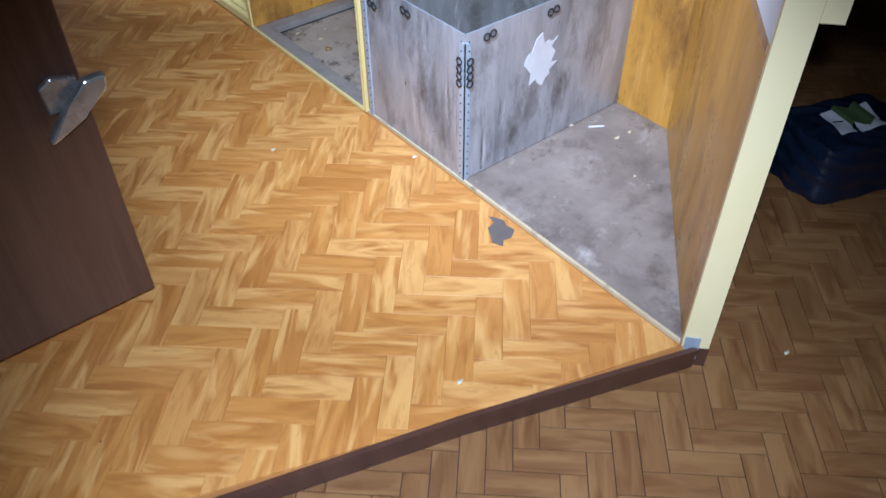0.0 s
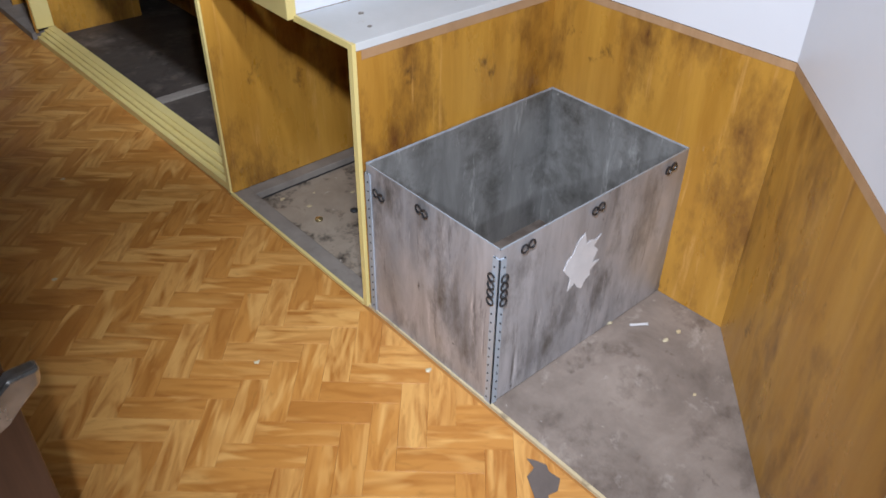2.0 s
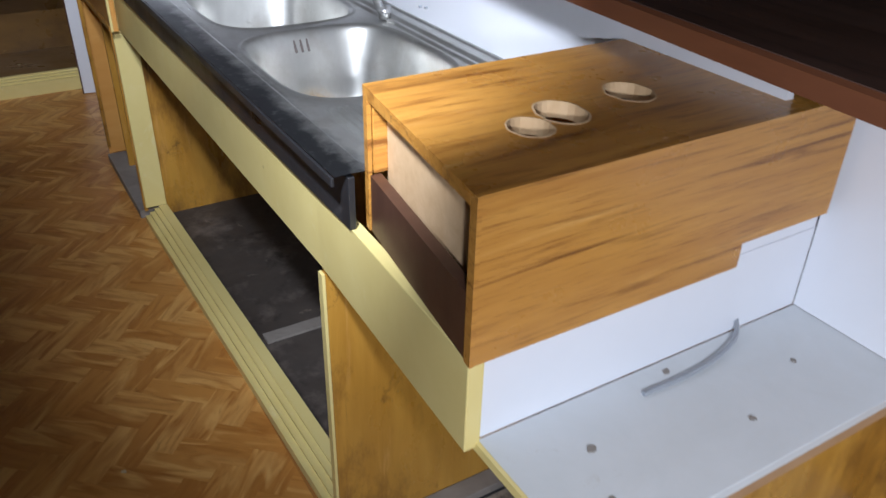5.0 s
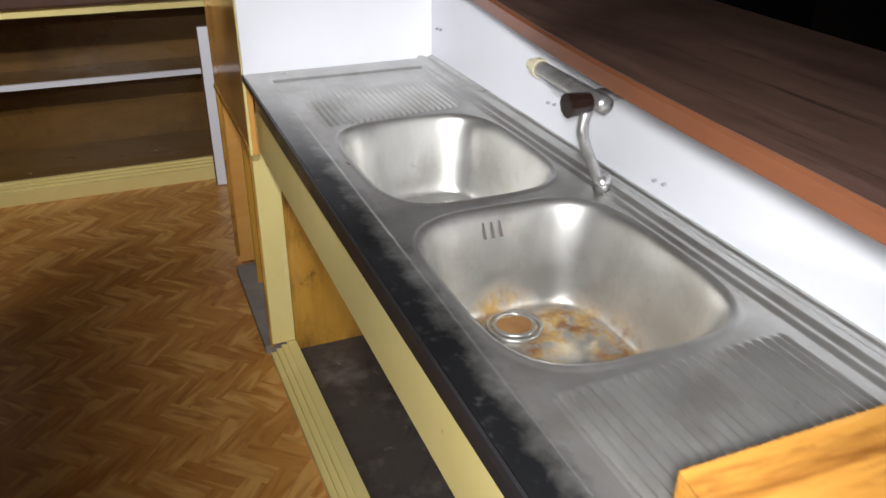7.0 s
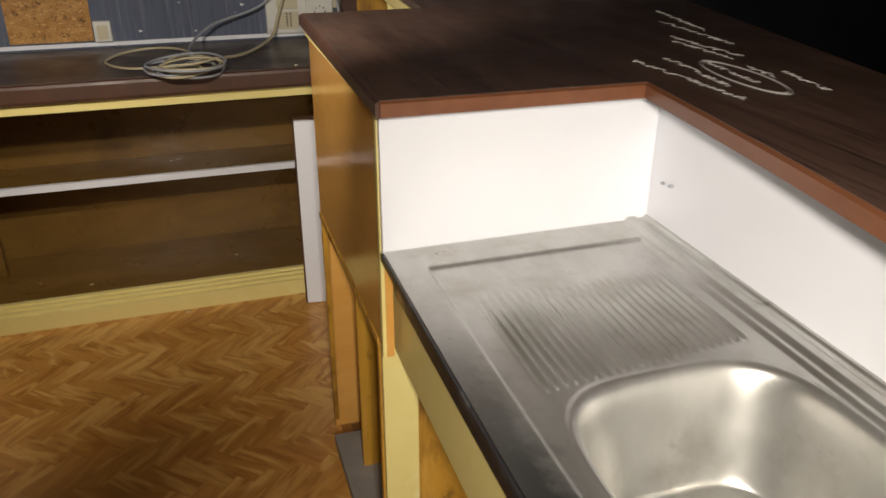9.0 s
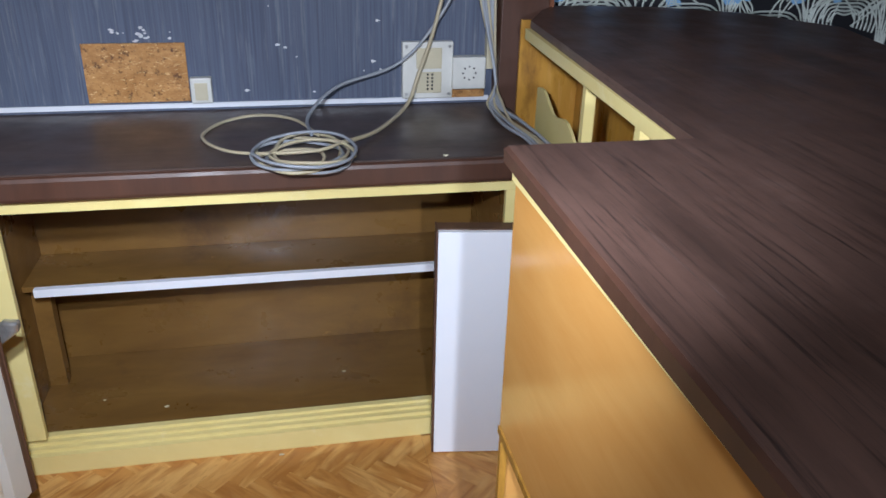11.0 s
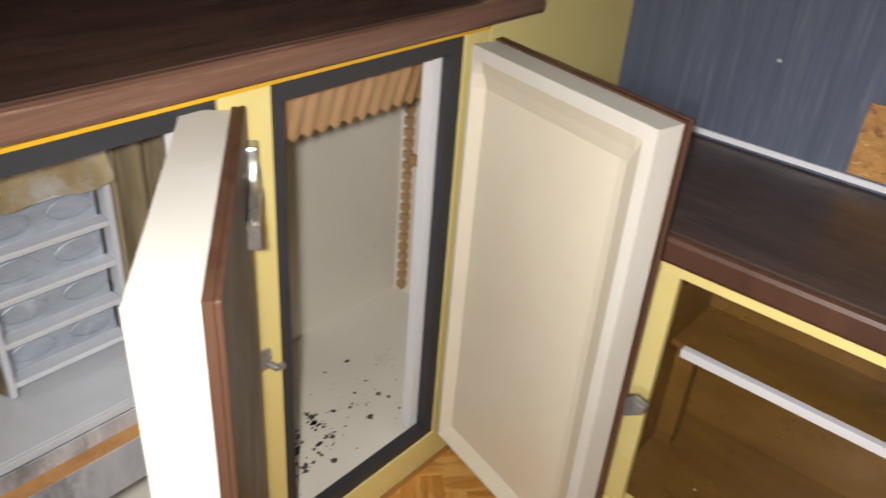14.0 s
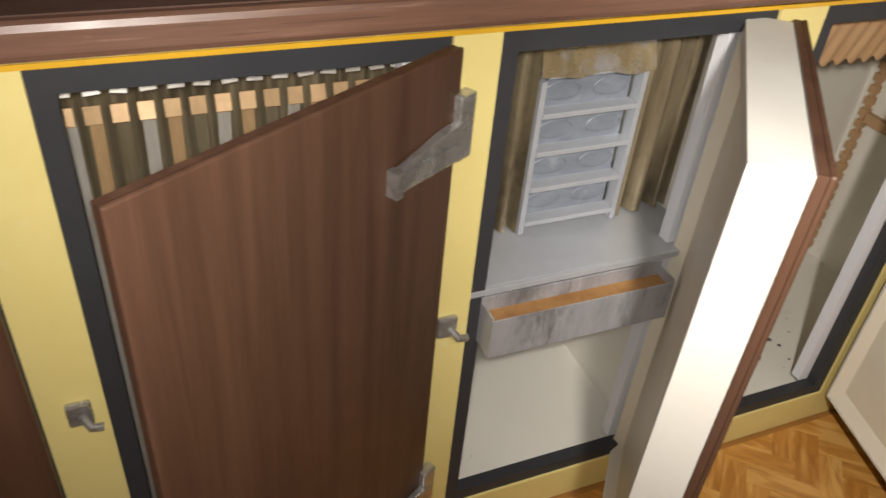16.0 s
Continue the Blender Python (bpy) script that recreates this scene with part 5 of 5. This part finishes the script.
def corrugated():
    a, b = 6.04, 6.95
    def wave(u, v):
        return (-1.55 - 0.05 * v + 0.0 * u, a + u * (b - a), 1.15 - 0.16 * v + 0.006 * math.sin(u * 26 * 2 * math.pi))
    c = tagged(mesh_ob("corrugated_sheet", sheet_grid(209, 6, wave), CARD, True), "brown corrugated sheet hanging in the cold cabinet", "sheet")
    s = thing("shelf_rack_strip", (0, 0, 0), "wavy brown rack strip on the cabinet wall", "rack strip")
    bm = bmesh.new()
    for k in range(22):
        slab(-2.02, -1.998, 6.93, 6.9535, 0.12 + k * 0.036, 0.142 + k * 0.036, 0, bm)
    slab(-2.015, -2.004, 6.936, 6.9535, 0.11, 0.93, 0, bm)
    part("strip", bm, CARD, s)
    part("crossbar", slab(-1.997, -1.86, 6.934, 6.9535, 0.572, 0.602), CARD, s)
    bars = thing("folded_foil_lining", (0, 0, 0), "folded silver and tan foil strips lining the cabinet", "lining")
    part("backing", sheet_grid(141, 3, lambda u, v: (-1.672 + 0.008 * math.sin(u * 14 * 2 * math.pi), 4.876 + 0.504 * u, 0.12 + 1.0 * v)), PLEAT, bars, "dull pleated backing", True)
    for k in range(14):
        y = 4.898 + 0.0342 * k
        lean = Matrix.Translation((-1.585, y, 1.088)) @ Matrix.Rotation(radians(-24 + 6 * math.sin(3.1 * k)), 4, "Y") @ Matrix.Rotation(radians(6 * math.sin(2.3 * k)), 4, "X")
        part("folded_tab", turned(slab(-0.0015, 0.0015, -0.011, 0.011, -0.016, 0.02, 0.001), lean), TAB, bars, "bright folded foil tab")
        fold = Matrix.Translation((-1.625, y - 0.004, 1.022)) @ Matrix.Rotation(radians(-18 + 5 * math.sin(1.7 * k)), 4, "Y")
        part("tan_tab", turned(slab(-0.0015, 0.0015, -0.0115, 0.0115, -0.012, 0.014, 0.001), fold), TAN, bars, "tan folded tab")
        part("strip", turned(slab(-0.0015, 0.0015, -0.0095, 0.0095, -0.86, -0.002, 0.001), Matrix.Translation((-1.645, y - 0.002, 1.008)) @ Matrix.Rotation(radians(1.5 * math.sin(4 * k)), 4, "X")), (TAB, PLEAT, TAN)[k * 5 % 3], bars, "long dull foil strip")
    rnd = random.Random(8)
    bm = bmesh.new()
    for k in range(330):
        px, py = rnd.triangular(-2.0, -1.56, -1.7), rnd.triangular(6.06, 6.7, 6.15)
        if rnd.random() > math.exp(-2.5 * (px + 1.98) * 0) * (0.35 + 0.65 * (py < 6.35)):
            continue
        r = rnd.choice((0.0012, 0.0018, 0.0025, 0.004, 0.007))
        pts = [(px + r * rnd.uniform(0.5, 1.6) * math.cos(t), py + r * rnd.uniform(0.5, 2.2) * math.sin(t)) for t in np.linspace(0, 2 * math.pi, 8)[:-1]]
        bm.faces.new([bm.verts.new((q[0], q[1], Z0 + 0.0055)) for q in pts])
    tagged(mesh_ob("dirt_specks", bm, DARKMOTTLE), "dark dirt specks on the cabinet floor", "dirt", kind="stuff")


corrugated()


# ---- small things ----
def small_things():
    rnd = random.Random(2)
    pts = [(-0.085, 2.40), (-0.06, 2.445), (-0.035, 2.45), (-0.03, 2.475), (-0.02, 2.46), (-0.012, 2.44), (-0.02, 2.425), (-0.016, 2.40), (-0.04, 2.385), (-0.06, 2.39), (-0.075, 2.375)]
    tagged(mesh_ob("floor_tear", prism(pts[::-1], 0.0005, 0.0015), TEAR), "torn patch of vinyl showing grey underlay", "floor patch")
    for k, (x, y, z) in enumerate(((-0.29, 3.041, 0), (-0.401, 6.62, 0), (-0.75, 3.0, 0), (-0.4, 2.14, 0), (-0.02, 2.78, 0), (0.4, 2.62, 0), (0.45, 2.5, 0), (0.06, 6.68, 0.8405), (0.2, 1.8, LOW))):
        bm = bmesh.new()
        bmesh.ops.create_icosphere(bm, subdivisions=1, radius=0.006, matrix=Matrix.Diagonal((1.3, 0.8, 0.5, 1)))
        for v in bm.verts:
            v.co += Vector((rnd.uniform(-1, 1), rnd.uniform(-1, 1), rnd.uniform(-0.5, 0.5))) * 0.002
        ob = tagged(mesh_ob("crumb", bm, PLASTY), "small pale crumb of debris", "crumb", "crumbs")
        ob.location = (x, y, z + 0.003)
    flakes = ((0.12, 3.16, 0.6525), (0.33, 3.1, 0.6525), (0.47, 3.15, 0.6525), (0.09, 3.09, 0.6525), (0.3, 3.22, 0.6525), (0.21, 3.57, -0.0215), (0.16, 3.52, -0.0215), (0.3, 3.5, -0.0215), (0.12, 3.6, -0.0215),
              (0.26, 2.82, 0.0085), (0.33, 2.88, 0.0085), (0.19, 2.76, 0.0085), (0.42, 2.79, 0.0085), (0.5, 2.5, 0.0), (0.36, 2.36, 0.0), (-0.52, 3.62, 0.0005), (-0.33, 4.08, 0.0005), (-0.2, 6.9, 0.0755), (-0.72, 6.8, 0.0755), (-0.9, 6.86, 0.0755))
    for k, (x, y, z) in enumerate(flakes):
        r = rnd.uniform(0.004, 0.009)
        pts = [(r * rnd.uniform(0.5, 1.2) * math.cos(a), r * rnd.uniform(0.4, 1.0) * math.sin(a)) for a in np.linspace(0, 2 * math.pi, 9)[:-1]]
        ob = tagged(mesh_ob("flake", prism(pts, 0.0, 0.0015), GREYP if 0.6 < z else EDGING), "small loose flake of paint and wood", "flake", "loose flakes")
        ob.location = (x, y, z)
    st = tagged(mesh_ob("stick", rod([(0.43, 2.585, 0.003), (0.465, 2.56, 0.003)], 0.003, 6), PAPER), "short white stick on the bay floor", "stick")
    w = tagged(mesh_ob("wire", rod(spline([(0.24, 3.2, 0.655), (0.34, 3.2, 0.656), (0.42, 3.215, 0.66), (0.46, 3.245, 0.668), (0.45, 3.256, 0.685)]), 0.0035, 6), CABLE_G), "bent grey wire on the white ledge", "wire")
    # added pipe end, hidden from view, by the divider edge that catches light
    p = thing("unseen_pipe_stub", (0.2, 3.72, 0.55), "added white pipe end under the sink, out of view", "pipe")
    part("pipe", rod([(0, 0.02, 0.0), (0, 0.02, 0.3)], 0.022, 14), PLASTW, p, smooth=True)
    part("collar", rod([(0, 0.02, 0.0), (0, 0.02, 0.03)], 0.027, 14), PLASTW, p, smooth=True)
    for x, y, metal, text in ((0.142, 3.445, BRASS, "dull brass bolt head in the sunken tray"), (0.244, 3.418, GASKET, "blackened bolt head in the sunken tray")):
        ob = tagged(mesh_ob("tray_bolt", rod([(0, 0, 0), (0, 0, 0.004), (0, 0, 0.007)], lambda u: 0.0115 - 0.004 * (u > 0.6), 14), metal, True), text, "bolt", "tray bolts")
        ob.location = (x, y, -0.022)
    b = thing("bottle_pack", (0.83, 2.08, LOW), "shrink-wrapped pack of dark blue bottles on the old floor", "bottle pack", turn=-20)
    for i in range(3):
        for k in range(2):
            ax, ay = -0.088 + 0.088 * i, -0.044 + 0.088 * k
            prof = [(0.0, 0.037), (0.025, 0.04), (0.05, 0.037), (0.075, 0.04), (0.1, 0.037), (0.125, 0.04), (0.138, 0.036), (0.146, 0.024), (0.15, 0.012)]
            bt = part("bottle", rod([(ax, ay, z) for z, r in prof], lambda u, pr=prof: pr[min(len(pr) - 1, int(round(u * (len(pr) - 1))))][1], 14), BLUEPET, b, smooth=True)
    def wrapped(u, v):
        a = 2 * math.pi * u
        ca, sa = math.cos(a), math.sin(a)
        k = (abs(ca) ** 5 + abs(sa) ** 5) ** -0.2
        s_ = min(1.0, (1 - v) * 2.6) ** 0.45
        crease = 1 + 0.025 * math.sin(6 * a + 1) + 0.02 * math.sin(31 * v + 3 * a) * (v < 0.6)
        return (0.148 * k * ca * s_ * crease, 0.105 * k * sa * s_ * crease, 0.004 + 0.16 * min(1.0, v * 1.62) - 0.012 * max(0, v - 0.62) * math.cos(5 * a) + 0.004 * math.sin(9 * a + 20 * v))
    part("film", sheet_grid(73, 31, wrapped), BLUEPET, b, "glossy dark blue shrink film", True)
    lab = sheet_grid(9, 7, lambda u, v: (-0.075 + 0.14 * u + 0.015 * v, -0.05 + 0.1 * v, 0.171 + 0.004 * math.sin(9 * u + 5 * v)))
    lb = part("label", lab, PAPER, b, "pale label", True)
    part("label_patch", sheet_grid(6, 5, lambda u, v: (-0.03 + 0.08 * u, -0.03 + 0.08 * v + 0.01 * math.sin(8 * u), 0.177 + 0.002 * math.sin(9 * u))), GREEN, lb, "green patch")


small_things()


def wallpaper_print():
    rnd = random.Random(21)
    petals, stems = bmesh.new(), bmesh.new()
    y = 7.3185
    for k in range(34):
        cx, cz = 0.55 + (k % 12) * 0.2 + rnd.uniform(-0.06, 0.06), 1.16 + (k // 12) * 0.26 + rnd.uniform(-0.025, 0.025)
        for s in range(9):
            a = rnd.uniform(0, 2 * math.pi)
            r0 = rnd.uniform(0.03, 0.06)
            c = Vector((cx + 0.6 * r0 * math.cos(a), cz + 0.6 * r0 * math.sin(a)))
            pts = [(c.x + r0 * rnd.uniform(0.4, 0.8) * math.cos(q + a), c.y + r0 * rnd.uniform(0.25, 0.6) * math.sin(q + a)) for q in np.linspace(0, 2 * math.pi, 9)[:-1]]
            petals.faces.new([petals.verts.new((p[0], y - 0.0004 * s, p[1])) for p in pts])
        for s in range(12):
            x1, z1 = cx + rnd.uniform(-0.13, 0.13), cz - rnd.uniform(-0.02, 0.16)
            rod(spline([(cx, y + 0.0, cz), ((cx + x1) / 2 + rnd.uniform(-0.03, 0.03), y, (cz + z1) / 2), (x1, y, z1)], 6), 0.003, 4, stems)
    for b in range(14):
        cx, base = 0.53 + 0.155 * b + rnd.uniform(-0.02, 0.02), 1.03 + 0.03 * math.sin(2.1 * b)
        for s in range(6):
            r0 = 0.035 + 0.013 * s
            if b % 2:
                rod([(cx + 1.3 * r0 * math.cos(a), y, base + r0 * math.sin(a) + 0.01 * math.sin(3 * a)) for a in np.linspace(-0.3, 3.3, 16)], 0.0034, 4, stems)
            else:
                lift = 0.15 - 0.012 * abs(s - 2.5)
                rod(spline([(cx + 0.006 * (s - 2.5), y, base - 0.05), (cx + 0.012 * (s - 2.5), y, base + 0.05), (cx + 0.034 * (s - 2.5), y, base + lift)], 6), 0.0034, 4, stems)
    tagged(mesh_ob("flower_print", petals, PETAL), "pale blue printed flowers on black wallpaper", "wallpaper print", kind="stuff")
    tagged(mesh_ob("stem_print", stems, STEM), "grey printed stems on black wallpaper", "wallpaper print", kind="stuff")


wallpaper_print()


def dark_furniture():
    c = thing("wooden_chair", (1.25, 5.35, LOW), "dark carved wooden chair with floral fabric beyond the bar", "chair", turn=100)
    part("backrest", slab(-0.25, 0.25, 0.2, 0.235, 0.5, 1.0, 0.01), BROWN2, c, "red-brown wooden back")
    part("seat", slab(-0.25, 0.25, -0.22, 0.23, 0.42, 0.5, 0.02), DARKW, c, "dark fabric seat")
    for x in (-0.22, 0.22):
        for y in (-0.19, 0.21):
            part("leg", rod([(x, y, 0), (x, y, 0.42)], lambda u: 0.018 + 0.008 * u, 10), BROWN2, c)
    for x in (-0.2, 0.2):
        part("back_moulding", slab(x - 0.008, x + 0.008, 0.19, 0.2, 0.52, 0.97, 0.003), BROWN2, c)


dark_furniture()


# ---- parquet blocks ----
def block_mesh(name, length, width, thick, material, gap):
    bm = slab(gap, length - gap, gap, width - gap, -thick, 0)
    top = [e for e in bm.edges if all(v.co.z > -1e-5 for v in e.verts)]
    bmesh.ops.bevel(bm, geom=top, offset=0.0003, segments=1, affect="EDGES")
    me = bpy.data.meshes.new(name)
    bm.to_mesh(me)
    bm.free()
    me.materials.append(material)
    return me


def inside(poly, x, y):
    hit = False
    for (x0, y0), (x1, y1) in zip(poly, poly[1:] + poly[:1]):
        if (y0 > y) != (y1 > y) and x < (x1 - x0) * (y - y0) / (y1 - y0) + x0:
            hit = not hit
    return hit


def clipped(quad, poly):
    """The quad cut to a convex outline."""
    out = [Vector(p) for p in quad]
    n = len(poly)
    for i in range(n):
        a, b = Vector(poly[i]), Vector(poly[(i + 1) % n])
        e = b - a
        res = []
        for k in range(len(out)):
            p, q = out[k - 1], out[k]
            sp, sq = e.x * (p.y - a.y) - e.y * (p.x - a.x), e.x * (q.y - a.y) - e.y * (q.x - a.x)
            if (sp >= 0) != (sq >= 0):
                res.append(p + (q - p) * (sp / (sp - sq)))
            if sq >= 0:
                res.append(q)
        out = res
        if len(out) < 3:
            return []
    return out


def herringbone(parent, origin, turn, length, width, z, outline, near, mats, gap, limit=290):
    """Blocks over a convex outline: those in the near stretch are parts, the rest one mesh."""
    me = block_mesh("parquet_block", length, width, 0.004, mats[0], gap)
    rest = [bmesh.new(), bmesh.new()]
    base = pose(origin[0], origin[1], 0, 0, 0, turn)
    count = 0
    span = int(8 / width)
    for i in range(-span, span):
        for j in range(-40, 41):
            for up in (0, 1):
                u0, v0 = i * width + j * length, i * width - j * length
                m = base @ (pose(u0, v0, 0) if not up else pose(u0 + width, v0 + width, 0, 0, 0, 90))
                c = [(m @ Vector(p)).xy for p in ((gap, gap, 0), (length - gap, gap, 0), (length - gap, width - gap, 0), (gap, width - gap, 0))]
                mid = (c[0] + c[2]) / 2
                if abs(mid.x) > 5 or not -2.5 < mid.y < 8:
                    continue
                cut = clipped(c, outline)
                if len(cut) < 3:
                    continue
                whole = all(inside(outline, p.x, p.y) for p in c)
                if whole and count < limit and near(mid.x, mid.y):
                    ob = new("parquet_block", me)
                    ob.parent = parent
                    ob.matrix_world = Matrix.Translation((0, 0, z)) @ m
                    count += 1
                else:
                    far = rest[up]
                    top = [far.verts.new((p.x, p.y, z)) for p in cut]
                    low = [far.verts.new((p.x, p.y, z - 0.004)) for p in cut]
                    far.faces.new(top)
                    for k in range(len(cut)):
                        far.faces.new((low[k], low[(k + 1) % len(cut)], top[(k + 1) % len(cut)], top[k]))
    for far, material in zip(rest, mats[1:]):
        tagged(part("parquet_blocks", far, material, parent), kind="stuff")
    return count


herringbone(floor, (-0.473, 2.364), -42.4, 0.172, 0.0573, 0.0, [(-0.838, 2.197), (-0.453, 2.076), (0.0, 1.913), (0.0, 6.66), (-1.48, 6.66), (-1.48, 2.42)],
            lambda x, y: -0.95 < x < 0.0 and 2.1 < y < 3.75, PARQ, 0.00015)
herringbone(lower_floor, (-0.28, 1.77), -43.0, 0.135, 0.05, LOW, [(-1.6, 0.6), (2.4, 0.6), (2.4, 3.6), (-1.6, 3.6)],
            lambda x, y: -0.9 < x < 1.1 and 1.2 < y < 2.3 and y < 2.0 - 0.34 * x + 0.4 * (x > 0.1), PARQ2, 0.001)
herringbone(floor, (-0.473, 2.364), -42.4, 0.172, 0.0573, 0.0, [(0.0005, 5.86), (0.35, 5.86), (0.35, 6.64), (0.0005, 6.64)], lambda x, y: False, PARQ, 0.00015, 0)
